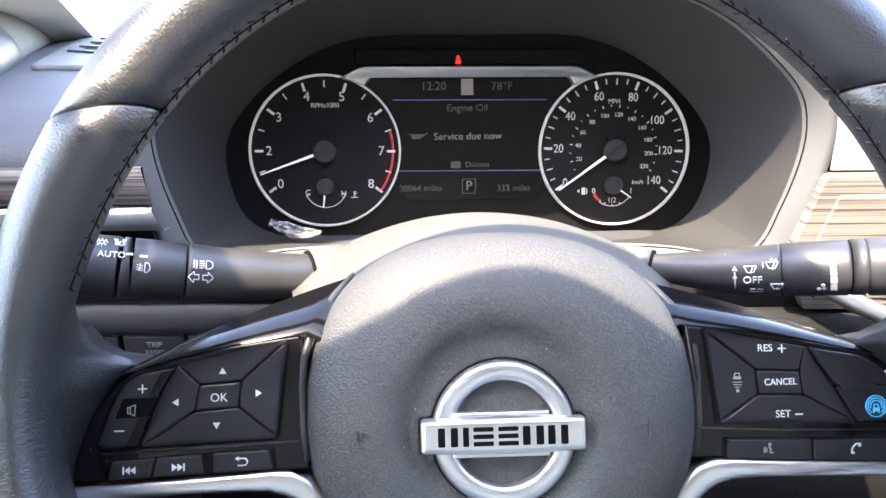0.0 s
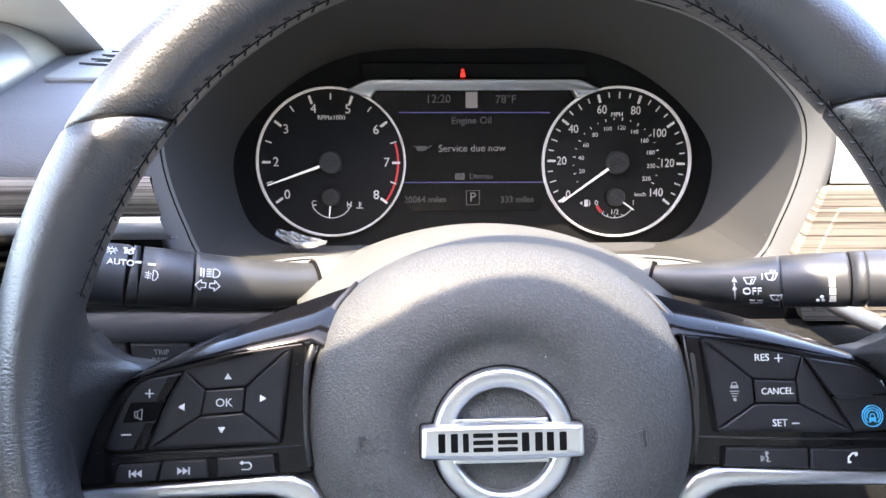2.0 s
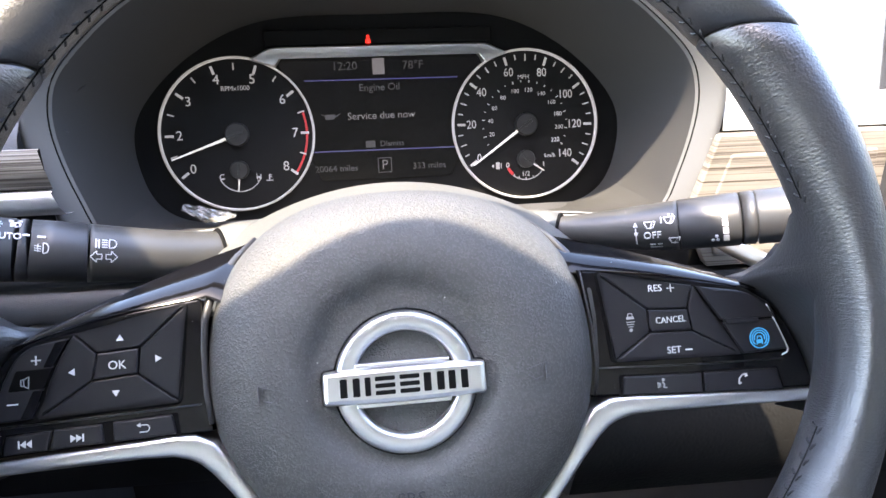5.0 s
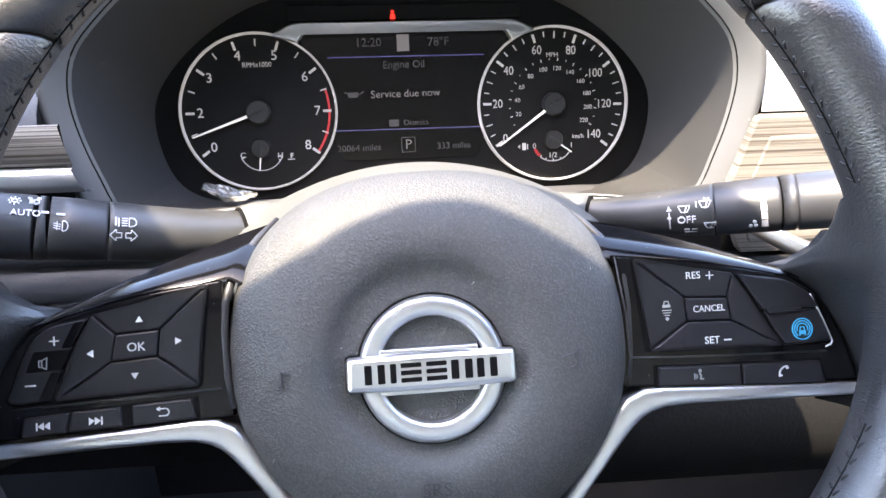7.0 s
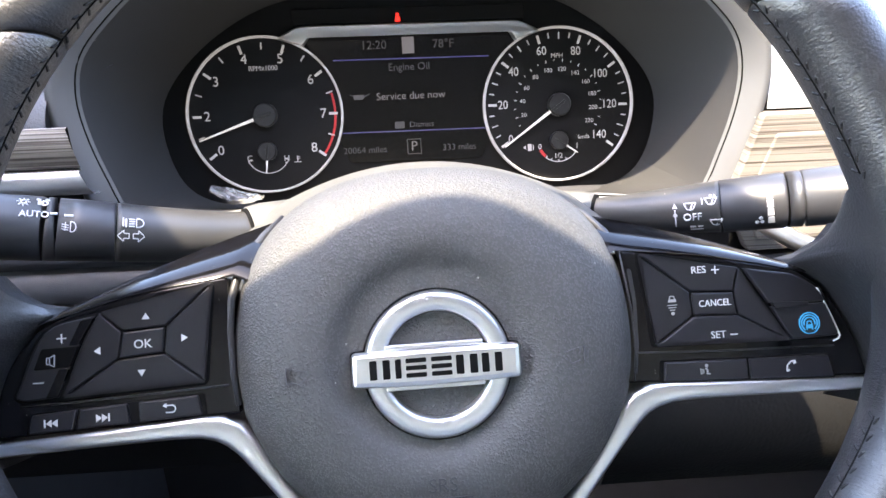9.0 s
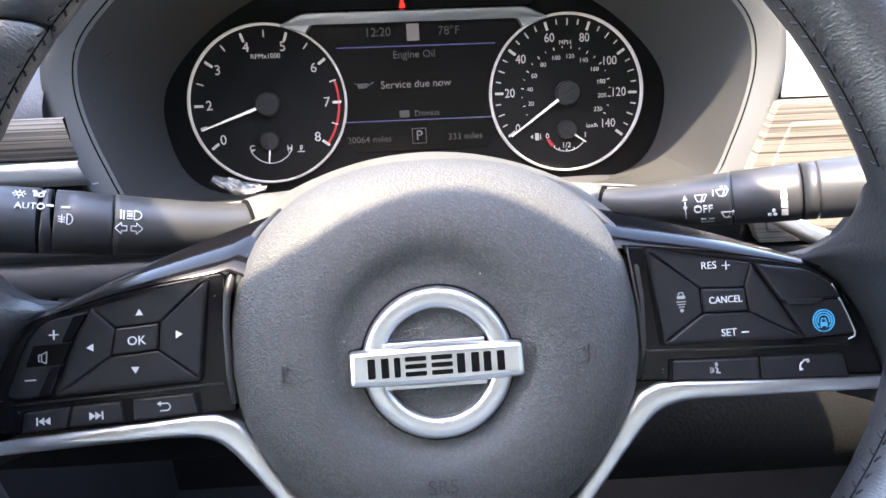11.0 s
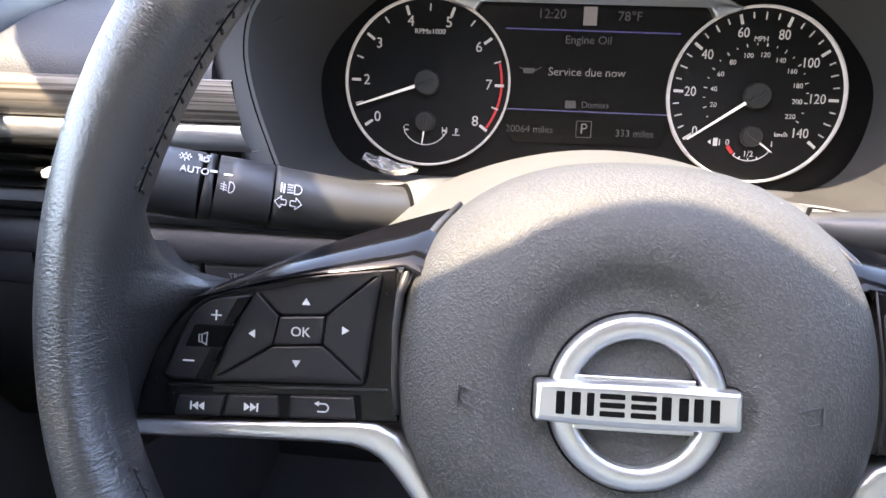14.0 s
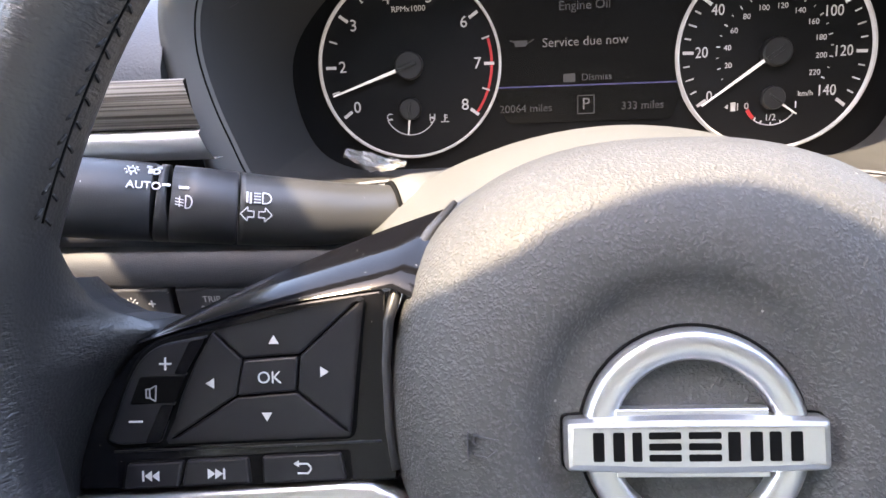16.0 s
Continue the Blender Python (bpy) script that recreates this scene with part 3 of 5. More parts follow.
arm = [(0.1845, -0.0231, 0.0054), (0.1843, -0.0231, 0.0056), (0.140, -0.0215, 0.0062), (0.110, -0.0205, 0.0072), (0.098, -0.0203, 0.0084), (0.0905, -0.0213, 0.0100), (0.0845, -0.0240, 0.0106),
       (0.0795, -0.0290, 0.0096), (0.0725, -0.0385, 0.0074), (0.066, -0.0470, 0.0066), (0.0565, -0.0585, 0.0062), (0.045, -0.071, 0.0060), (0.033, -0.0835, 0.006)]
trim(arm, -1, 0.945)
trim(arm, 1, 1.0)

BT = SP + 0.0018


def button(parent, pts, r, label="", top=BT, tilt=None, name="button"):
    p2 = [Vector(p) for p in pts]
    p2 = shrink(fillet(p2, r, 3), 0.00022)
    return part(name, slab(p2, SP - 0.002, top, 0.0007, tilt), BUTTON, parent, label)


def recess(parent, pts, r):
    part("button_surround", slab(fillet(pts, r), SP - 0.001, SP + 0.0004), GAP, parent)


def sign(parent, shapes, mat=WHITE, z=BT, name="icon", size=1.0):
    """Flat printed shapes, scaled by size round the middle of them all."""
    us, vs = [q[0] for shape in shapes for q in shape], [q[1] for shape in shapes for q in shape]
    mu, mv = (min(us) + max(us)) / 2, (min(vs) + max(vs)) / 2
    shapes = [[(mu + (q[0] - mu) * size, mv + (q[1] - mv) * size) for q in shape] for shape in shapes]
    return part(name, flat(shapes, z - 0.0002, z + 0.00015), mat, parent)


# menu pad
recess(left, [(-0.0845, 0.0380), (-0.1300, 0.0285), (-0.1458, 0.0259), (-0.1522, 0.0212), (-0.1566, 0.0128), (-0.1610, 0.0011), (-0.1628, -0.0030), (-0.1590, -0.0052), (-0.0886, -0.0028)], 0.003)
A, B, C, D = (-0.0853, 0.0373), (-0.1290, 0.0287), (-0.1432, -0.0031), (-0.0896, -0.0013)
a, b, c, d = (-0.1038, 0.0213), (-0.1203, 0.0203), (-0.1223, 0.0098), (-0.1048, 0.0110)
button(left, [a, b, c, d], 0.0012, "raised centre button", BT + 0.0008)
button(left, [A, B, b, a], 0.0008, tilt=lambda u, v: (v - 0.021) * 0.05)
button(left, [B, (-0.1345, 0.0198), (-0.1388, 0.0105), C, c, b], 0.0008)
button(left, [C, D, d, c], 0.0008)
button(left, [D, A, a, d], 0.0008)
words("icon", "OK", 0.0048, -0.1124, 0.0150, BT + 0.0009, WHITE, left)
sign(left, [[(-0.1110 - 0.0015, 0.0246), (-0.1110 + 0.0015, 0.0246), (-0.1110, 0.0270)]], z=BT + 0.0005)
sign(left, [[(-0.1136 - 0.0015, 0.0051), (-0.1136 + 0.0015, 0.0051), (-0.1136, 0.0026)]])
sign(left, [[(-0.1288, 0.0121), (-0.1288, 0.0151), (-0.1313, 0.0136)]])
sign(left, [[(-0.0979, 0.0149), (-0.0979, 0.0179), (-0.0954, 0.0164)]])
# volume rocker
button(left, [(-0.1302, 0.0276), (-0.1453, 0.0251), (-0.1512, 0.0208), (-0.1557, 0.0126), (-0.1599, 0.0011), (-0.1618, -0.0026), (-0.1582, -0.0042), (-0.1452, -0.0035), (-0.1398, 0.0103), (-0.1354, 0.0198)],
       [0.001, 0.004, 0.004, 0.004, 0.004, 0.002, 0.003, 0.001, 0.004, 0.004], "long volume rocker", name="volume_rocker")
part("rocker_middle", slab(fillet([(-0.1370, 0.0160), (-0.1508, 0.0158), (-0.1540, 0.0078), (-0.1405, 0.0082)], 0.0008, 3), SP, BT + 0.0003, 0.0003), VENT, left, "dull black middle of the volume rocker")
for q in ([(-0.1310, 0.0266), (-0.1358, 0.0258), (-0.1406, 0.0164), (-0.1372, 0.0164)], [(-0.1410, 0.0076), (-0.1446, 0.0076), (-0.1498, -0.0033), (-0.1454, -0.0031)]):
    part("rocker_edge", slab(fillet(q, 0.0006, 2), SP, BT + 0.0002, 0.0002), PIANO, left, "gloss black edge of the volume rocker")
sign(left, [bar(-0.1449, 0.0194, -0.1413, 0.0194, 0.0005), bar(-0.1431, 0.0176, -0.1431, 0.0212, 0.0005)], z=BT + 0.0002)
sign(left, [bar(-0.1543, 0.0029, -0.1503, 0.0029, 0.0005)], z=BT + 0.0002)
sign(left, [bar(-0.1495, 0.0128, -0.1495, 0.0092, 0.0005), bar(-0.1495, 0.0128, -0.1480, 0.0128, 0.0005), bar(-0.1495, 0.0092, -0.1480, 0.0092, 0.0005),
            bar(-0.1480, 0.0128, -0.1452, 0.0142, 0.0005), bar(-0.1480, 0.0092, -0.1456, 0.0078, 0.0005), bar(-0.1452, 0.0142, -0.1456, 0.0078, 0.0005), bar(-0.1480, 0.0128, -0.1480, 0.0092, 0.0005)], GREY_SIGN, z=BT + 0.0004, size=0.70)
for par, line in ((left, [(-0.1600, -0.0062), (-0.1200, -0.0050), (-0.0812, -0.0036)]), (right, [(0.0842, -0.0034), (0.1200, -0.0052), (0.1700, -0.0066)]), (right, [(0.0806, 0.0390), (0.0838, 0.0150), (0.0842, -0.0034), (0.0826, -0.0150)])):
    part("panel_edge", tube([(u, v, SP + 0.0001) for u, v in line], 0.0004, 6), STALK, par, "fine raised edge of the panel", True)
# lower row
recess(left, [(-0.0905, -0.0060), (-0.1562, -0.0088), (-0.1580, -0.0172), (-0.0898, -0.0146)], 0.001)
button(left, [(-0.1382, -0.0082), (-0.1557, -0.0092), (-0.1570, -0.0169), (-0.1402, -0.0163)], 0.0012)
button(left, [(-0.1195, -0.0074), (-0.1378, -0.0081), (-0.1397, -0.0162), (-0.1187, -0.0154)], 0.0012)
button(left, [(-0.0925, -0.0062), (-0.1157, -0.0071), (-0.1156, -0.0154), (-0.0910, -0.0144)], 0.0012)


def skip(u, v, s):
    return [[(u - 0.0022 * s, v - 0.0015), (u - 0.0022 * s, v + 0.0015), (u, v)], [(u, v - 0.0015), (u, v + 0.0015), (u + 0.0022 * s, v)], bar(u + 0.0026 * s, v - 0.0015, u + 0.0026 * s, v + 0.0015, 0.0006)]


sign(left, skip(-0.1480, -0.0128, -1))
sign(left, skip(-0.1292, -0.0122, 1))
sign(left, [bar(-0.1056, -0.0092, -0.1018, -0.0092, 0.0006), bar(-0.1018, -0.0092, -0.1008, -0.0104, 0.0006), bar(-0.1008, -0.0104, -0.1008, -0.0114, 0.0006), bar(-0.1008, -0.0114, -0.1018, -0.0126, 0.0006),
            bar(-0.1018, -0.0126, -0.1056, -0.0126, 0.0006), [(-0.1050, -0.0080), (-0.1050, -0.0104), (-0.1070, -0.0092)]], size=0.80)

# cruise pad
recess(right, [(0.0868, 0.0382), (0.1310, 0.0300), (0.1550, 0.0262), (0.1660, 0.0190), (0.1735, -0.0036), (0.0910, -0.0018)], 0.002)
A, B, C, D = (0.0880, 0.0372), (0.1303, 0.0292), (0.1492, -0.0022), (0.0925, -0.0008)
a, b, c, d = (0.1088, 0.0200), (0.1272, 0.0190), (0.1282, 0.0094), (0.1094, 0.0100)
button(right, [a, b, c, d], 0.0010, "raised centre button", BT + 0.0006)
button(right, [A, B, b, a], 0.0008, tilt=lambda u, v: (v - 0.020) * 0.06)
button(right, [B, C, c, b], 0.0008)
button(right, [C, D, d, c], 0.0008, tilt=lambda u, v: (0.010 - v) * 0.08)
button(right, [D, A, a, d], 0.0008)
button(right, [(0.1318, 0.0288), (0.1545, 0.0250), (0.1640, 0.0185), (0.1672, 0.0122), (0.1420, 0.0128)], [0.001, 0.005, 0.004, 0.001, 0.001], tilt=lambda u, v: 0.0006)
button(right, [(0.1425, 0.0120), (0.1672, 0.0120), (0.1724, -0.0024), (0.1510, -0.0030)], [0.001, 0.001, 0.002, 0.001])
part("button_divider", slab(fillet([(0.1432, 0.0136), (0.1592, 0.0128), (0.1594, 0.0108), (0.1444, 0.0110)], 0.0005, 2), SP, BT + 0.0008, 0.0004), BUTTON, right, "small raised divider")
part("chrome_liner", tube([(0.1640, 0.0182, BT - 0.0004), (0.1692, 0.006, BT - 0.0004), (0.1722, -0.0022, BT - 0.0004), (0.1716, -0.0036, BT - 0.0004), (0.1690, -0.0046, BT - 0.0004)], 0.0004, 6), CHROME, right, "thin bright liner", True)
words("icon", "RES", 0.0042, 0.1128, 0.0289, BT + 0.0007, WHITE, right)
sign(right, [bar(0.1183, 0.0286, 0.1217, 0.0286, 0.0004), bar(0.1200, 0.0269, 0.1200, 0.0303, 0.0004)], z=BT + 0.0006)
words("icon", "CANCEL", 0.0039, 0.1186, 0.0148, BT + 0.0008, WHITE, right, squeeze=0.92)
words("icon", "SET", 0.0042, 0.1190, 0.0016, BT + 0.0008, WHITE, right)
sign(right, [bar(0.1241, 0.0014, 0.1272, 0.0014, 0.0005)], z=BT + 0.0008)
cx, cy = 0.1007, 0.0160
sign(right, [fillet([(cx - 0.0021, cy + 0.0006), (cx + 0.0021, cy + 0.0006), (cx + 0.0019, cy + 0.0020), (cx - 0.0019, cy + 0.0020)], 0.0004, 2), bar(cx - 0.0013, cy + 0.0020, cx - 0.0010, cy + 0.0034, 0.0004), bar(cx + 0.0013, cy + 0.0020, cx + 0.0010, cy + 0.0034, 0.0004), bar(cx - 0.0012, cy + 0.0035, cx + 0.0012, cy + 0.0035, 0.0004),
             bar(cx - 0.0024, cy - 0.0008, cx + 0.0024, cy - 0.0008, 0.0004), bar(cx - 0.0020, cy - 0.0020, cx + 0.0020, cy - 0.0020, 0.0004), bar(cx - 0.0014, cy - 0.0032, cx + 0.0014, cy - 0.0032, 0.0004), disc(cx, cy - 0.0049, 0.0009, 8)], GREY_SIGN, size=0.85)
for r, a0, a1 in ((0.0046, -180, 179), (0.0036, -52, 232), (0.0026, -20, 200)):
    part("icon", arc(0.1590, 0.0036, r - 0.00042, r, a0, a1, BT, BT + 0.0003, 32), BLUE, right, "blue driving-assist sign")
sign(right, [fillet([(0.1575, 0.0014), (0.1605, 0.0014), (0.1605, 0.0030), (0.1575, 0.0030)], 0.0004, 2), bar(0.1579, 0.0030, 0.1582, 0.0043, 0.0004), bar(0.1601, 0.0030, 0.1598, 0.0043, 0.0004), bar(0.1581, 0.0044, 0.1599, 0.0044, 0.0004), bar(0.1578, 0.0008, 0.1578, 0.0014, 0.0005), bar(0.1602, 0.0008, 0.1602, 0.0014, 0.0005)], BLUE)
recess(right, [(0.0940, -0.0074), (0.1668, -0.0096), (0.1690, -0.0200), (0.0935, -0.0164)], 0.001)
button(right, [(0.0955, -0.0078), (0.1310, -0.0091), (0.1310, -0.0180), (0.0946, -0.0162)], 0.0010)
button(right, [(0.1316, -0.0091), (0.1662, -0.0100), (0.1682, -0.0196), (0.1316, -0.0180)], 0.0010)
u, v = 0.1128, -0.0124
sign(right, [disc(u + 0.0004, v + 0.0022, 0.0010, 10), bar(u - 0.0002, v + 0.0010, u + 0.0010, v - 0.0006, 0.0009), bar(u + 0.0010, v - 0.0006, u + 0.0002, v - 0.0022, 0.0008), bar(u + 0.0002, v - 0.0022, u + 0.0024, v - 0.0024, 0.0007),
             bar(u - 0.0014, v + 0.0004, u - 0.0014, v - 0.0018, 0.0004), bar(u - 0.0022, v + 0.0007, u - 0.0022, v - 0.0021, 0.0004), bar(u - 0.0030, v + 0.0010, u - 0.0030, v - 0.0024, 0.0004)], GREY_SIGN, size=0.75)
u, v = 0.1491, -0.0135
sign(right, [bar(u - 0.0020, v - 0.0022, u - 0.0016, v + 0.0004, 0.0008), bar(u - 0.0016, v + 0.0004, u + 0.0004, v + 0.0022, 0.0007), bar(u + 0.0004, v + 0.0022, u + 0.0026, v + 0.0022, 0.0008), bar(u - 0.0022, v - 0.0022, u - 0.0006, v - 0.0018, 0.0009), bar(u + 0.0014, v + 0.0012, u + 0.0028, v + 0.0016, 0.0009)], size=0.88)

# ---- instrument cluster ----
CLUSTER = pose(0.0, 0.602, 1.026, 90 - 14, 0, 2)
cluster = thing("instrument_cluster", CLUSTER, "instrument cluster with two round white-ringed dials beside a dark screen", "instrument cluster")
mask_pts = fillet([(-0.215, -0.086), (0.215, -0.088), (0.217, 0.034), (0.166, 0.085), (0.100, 0.112), (-0.100, 0.112), (-0.166, 0.085), (-0.215, 0.034)], [0.03, 0.03, 0.03, 0.05, 0.03, 0.03, 0.05, 0.03], 6)
part("mask", slab(mask_pts, -0.012, -0.003), MASK, cluster, "matt black backing of the cluster")


def dial(name, cx, cy, r, label):
    d = part(name, lathe([(0, -0.0012), (r - 0.001, -0.0012), (r, -0.003)], 72, cx, cy), FACE, cluster, label)
    part("ring", lathe([(r - 0.0015, -0.0014), (r - 0.0015, 0.0022), (r - 0.0008, 0.0030), (r + 0.0001, 0.0022), (r + 0.0003, -0.003)], 96, cx, cy), RING, d, "thin white ring", True)
    return d


def tick(parent, cx, cy, a, r0, r1, w, mat=DIAL):
    c, s = math.cos(radians(a)), math.sin(radians(a))
    return part("tick", flat([bar(cx + r0 * c, cy + r0 * s, cx + r1 * c, cy + r1 * s, w)], -0.0010, -0.0005), mat, parent)


def needle(parent, cx, cy, a, r0, r1, w, z, cap):
    c, s = math.cos(radians(a)), math.sin(radians(a))
    px, py = -s, c
    pts = [(cx + r0 * c + px * w, cy + r0 * s + py * w), (cx + r0 * c - px * w, cy + r0 * s - py * w), (cx + r1 * c - px * w * 0.45, cy + r1 * s - py * w * 0.45), (cx + r1 * c + px * w * 0.45, cy + r1 * s + py * w * 0.45)]
    part("needle", slab(pts, z, z + 0.0012, 0.0003), NEEDLE, parent, "white needle")
    if cap:
        part("needle_cap", lathe([(0, z + 0.0032), (cap * 0.9, z + 0.0032), (cap, z + 0.0022), (cap, -0.001)], 32, cx, cy), CAP, parent, "dark round needle cap")
        part("cap_bar", slab([(cx + (-cap * 0.55) * c + px * w, cy + (-cap * 0.55) * s + py * w), (cx + (-cap * 0.55) * c - px * w, cy + (-cap * 0.55) * s - py * w), (cx + r0 * c - px * w, cy + r0 * s - py * w), (cx + r0 * c + px * w, cy + r0 * s + py * w)], z + 0.003, z + 0.0042, 0.0004), CAP, parent)


TX, TY, TR = -0.1138, 0.0005, 0.0588
tach = dial("tachometer", TX, TY, TR, "black tachometer dial with its needle at idle")
for i, n in enumerate((0, 2, 3, 4, 5, 6, 7, 8)):
    a = 215 - 36 * i
    tick(tach, TX, TY, a, 0.0480, 0.0545, 0.0019)
    if i:
        tick(tach, TX, TY, a + 18, 0.0490, 0.0540, 0.0010)
    words("numeral", str(n), 0.0102, TX + 0.0437 * math.cos(radians(a)), TY + 0.0437 * math.sin(radians(a)), -0.0010, DIAL, tach)
part("red_zone", arc(TX, TY, 0.0520, 0.0536, -38, 16, -0.0011, -0.0007), RED, tach, "red arc of the scale")
words("legend", "RPMx1000", 0.0050, TX + 0.0010, 0.0355, -0.0010, DIAL, tach)
needle(tach, TX, TY, 199, 0.0080, 0.0530, 0.0011, 0.0030, 0.0090)
CXT, CYT = TX - 0.0008, TY - 0.0272
part("temperature_scale", arc(CXT, CYT, 0.0165, 0.0171, 205, 335, -0.0011, -0.0006), DIAL, tach)
for a in (205, 325, 335):
    tick(tach, CXT, CYT, a, 0.0140 if a != 325 else 0.0155, 0.0171, 0.0009)
words("legend", "C", 0.0062, CXT - 0.0140, CYT - 0.0050, -0.001, DIAL, tach)
words("legend", "H", 0.0062, CXT + 0.0140, CYT - 0.0062, -0.001, DIAL, tach)
part("coolant_sign", flat([bar(CXT + 0.0222, CYT - 0.0045, CXT + 0.0222, CYT - 0.0085, 0.0009), bar(CXT + 0.0222, CYT - 0.0050, CXT + 0.0240, CYT - 0.0050, 0.0005), bar(CXT + 0.0222, CYT - 0.0065, CXT + 0.0240, CYT - 0.0065, 0.0005), bar(CXT + 0.0195, CYT - 0.0092, CXT + 0.0250, CYT - 0.0092, 0.0006)], -0.001, -0.0006), DIAL, tach)
needle(tach, CXT, CYT, 263, 0.0050, 0.0166, 0.0007, 0.0008, 0.0072)

SX, SY, SR = 0.1137, -0.0022, 0.0598
speedo = dial("speedometer", SX, SY, SR, "black speedometer dial with its needle at zero")
for i in range(29):
    a = 214 - 9 * i
    big = i % 4 == 0
    tick(speedo, SX, SY, a, 0.0490 if big else (0.0505 if i % 2 == 0 else 0.0515), 0.0555, 0.0019 if big else 0.0009)
    if big:
        n = i * 5
        rn = 0.0465 if n == 0 else (0.0440 if n < 100 else 0.0412)
        words("numeral", str(n), 0.0094, SX + rn * math.cos(radians(a)), SY + rn * 0.98 * math.sin(radians(a)), -0.0010, DIAL, speedo, squeeze=0.86)
for i in range(12):
    a = 217 - 22.4 * i
    tick(speedo, SX, SY, a, 0.0332, 0.0354, 0.0007)
    if i:
        words("numeral", str(20 * i), 0.0047, SX + 0.0285 * math.cos(radians(a)), SY + 0.0275 * math.sin(radians(a)), -0.0010, DIAL, speedo)
    if i < 11:
        tick(speedo, SX, SY, a - 11.2, 0.0338, 0.0352, 0.0005)
words("legend", "MPH", 0.0048, SX, 0.0355, -0.0010, DIAL, speedo)
words("legend", "km/h", 0.0046, SX + 0.0200, -0.0282, -0.0010, DIAL, speedo)
needle(speedo, SX, SY, 215, 0.0080, 0.0540, 0.0011, 0.0030, 0.0090)
FX, FY = SX - 0.0005, SY - 0.0278
part("fuel_scale", arc(FX, FY, 0.0165, 0.0171, 232, 325, -0.0011, -0.0006), DIAL, speedo)
part("fuel_reserve", arc(FX, FY, 0.0150, 0.0172, 205, 228, -0.0011, -0.0006, 8), RED, speedo, "red arc of the fuel scale")
for a in (232, 248, 270, 292, 325):
    tick(speedo, FX, FY, a, 0.0150, 0.0171, 0.0007)
words("legend", "0", 0.0058, FX - 0.0150, FY - 0.0046, -0.001, DIAL, speedo)
words("legend", "1/2", 0.0056, FX - 0.0002, FY - 0.0122, -0.001, DIAL, speedo)
words("legend", "1", 0.0058, FX + 0.0150, FY - 0.0050, -0.001, DIAL, speedo)
part("fuel_sign", flat([[(FX - 0.0285, FY - 0.0045), (FX - 0.0265, FY - 0.0030), (FX - 0.0265, FY - 0.0060)], [(FX - 0.0248, FY - 0.0072), (FX - 0.0218, FY - 0.0072), (FX - 0.0218, FY - 0.0018), (FX - 0.0248, FY - 0.0018)], bar(FX - 0.0205, FY - 0.0025, FX - 0.0205, FY - 0.0068, 0.0006)], -0.001, -0.0006), DIAL, speedo)
needle(speedo, FX, FY, 325, 0.0050, 0.0180, 0.0007, 0.0008, 0.0072)

# information screen between the dials, under a chrome cap
screen_pts = fillet([(-0.0520, -0.0390), (0.0520, -0.0400), (0.0600, -0.020), (0.0545, 0.0), (0.0600, 0.022), (0.0800, 0.0500), (0.0740, 0.0580), (-0.0740, 0.0600), (-0.0800, 0.0520), (-0.0600, 0.024), (-0.0545, 0.002), (-0.0600, -0.018)], 0.004)
screen = part("information_screen", slab(screen_pts, -0.003, -0.0016), SCREEN, cluster, "dark screen showing an oil service message")
SZ = -0.0014
for vv in (0.0385, -0.0165):
    part("screen_line", flat([bar(-0.060, vv + 0.0005, 0.060, vv - 0.0008, 0.0009)], SZ - 0.0001, SZ), BLUE_LINE, screen, "thin blue line")
words("screen_text", "12:20", 0.0090, -0.0284, 0.0490, SZ, INK_DIM, screen)
words("screen_text", "78°F", 0.0090, 0.0250, 0.0482, SZ, INK_DIM, screen)
words("screen_text", "Engine Oil", 0.0078, -0.0022, 0.0320, SZ, INK_DIM, screen)
words("screen_text", "Service due now", 0.0080, -0.0020, 0.0102, SZ, INK, screen)
words("screen_text", "Dismiss", 0.0062, 0.0052, -0.0120, SZ, INK_DIM, screen)
part("screen_key", flat([fillet([(-0.0158, -0.0145), (-0.0082, -0.0145), (-0.0082, -0.0092), (-0.0158, -0.0092)], 0.0008, 2)], SZ - 0.0001, SZ), INK_DIM, screen)
words("screen_text", "P", 0.0105, -0.0016, -0.0288, SZ, INK, screen)
part("screen_frame", flat([bar(-0.0068, -0.0232, 0.0036, -0.0232, 0.0006), bar(-0.0068, -0.0345, 0.0036, -0.0345, 0.0006), bar(-0.0068, -0.0345, -0.0068, -0.0232, 0.0006), bar(0.0036, -0.0345, 0.0036, -0.0232, 0.0006)], SZ - 0.0001, SZ), INK_DIM, screen)
words("screen_text", "20064 miles", 0.0070, -0.0400, -0.0300, SZ, INK_DIM, screen)
words("screen_text", "333 miles", 0.0070, 0.0340, -0.0310, SZ, INK_DIM, screen)
part("screen_page", flat([fillet([(-0.0068, 0.0420), (0.0026, 0.0420), (0.0026, 0.0545), (-0.0068, 0.0545)], 0.0004, 2)], SZ - 0.0001, SZ), INK, screen, "pale page sign on the screen")
part("oil_sign", flat([[(-0.0460, 0.0088), (-0.0390, 0.0088), (-0.0380, 0.0125), (-0.0465, 0.0125)], bar(-0.0385, 0.0105, -0.0340, 0.0130, 0.0008), bar(-0.0465, 0.0118, -0.0490, 0.0128, 0.0008)], SZ - 0.0001, SZ), INK_DIM, screen)

cap_pts = [(-0.1005, 0.0560), (-0.0865, 0.0632), (-0.0800, 0.0645), (0.0800, 0.0630), (0.0850, 0.0618), (0.1000, 0.0545), (0.0810, 0.0480), (0.0735, 0.0590), (-0.0735, 0.0605), (-0.0815, 0.0498)]
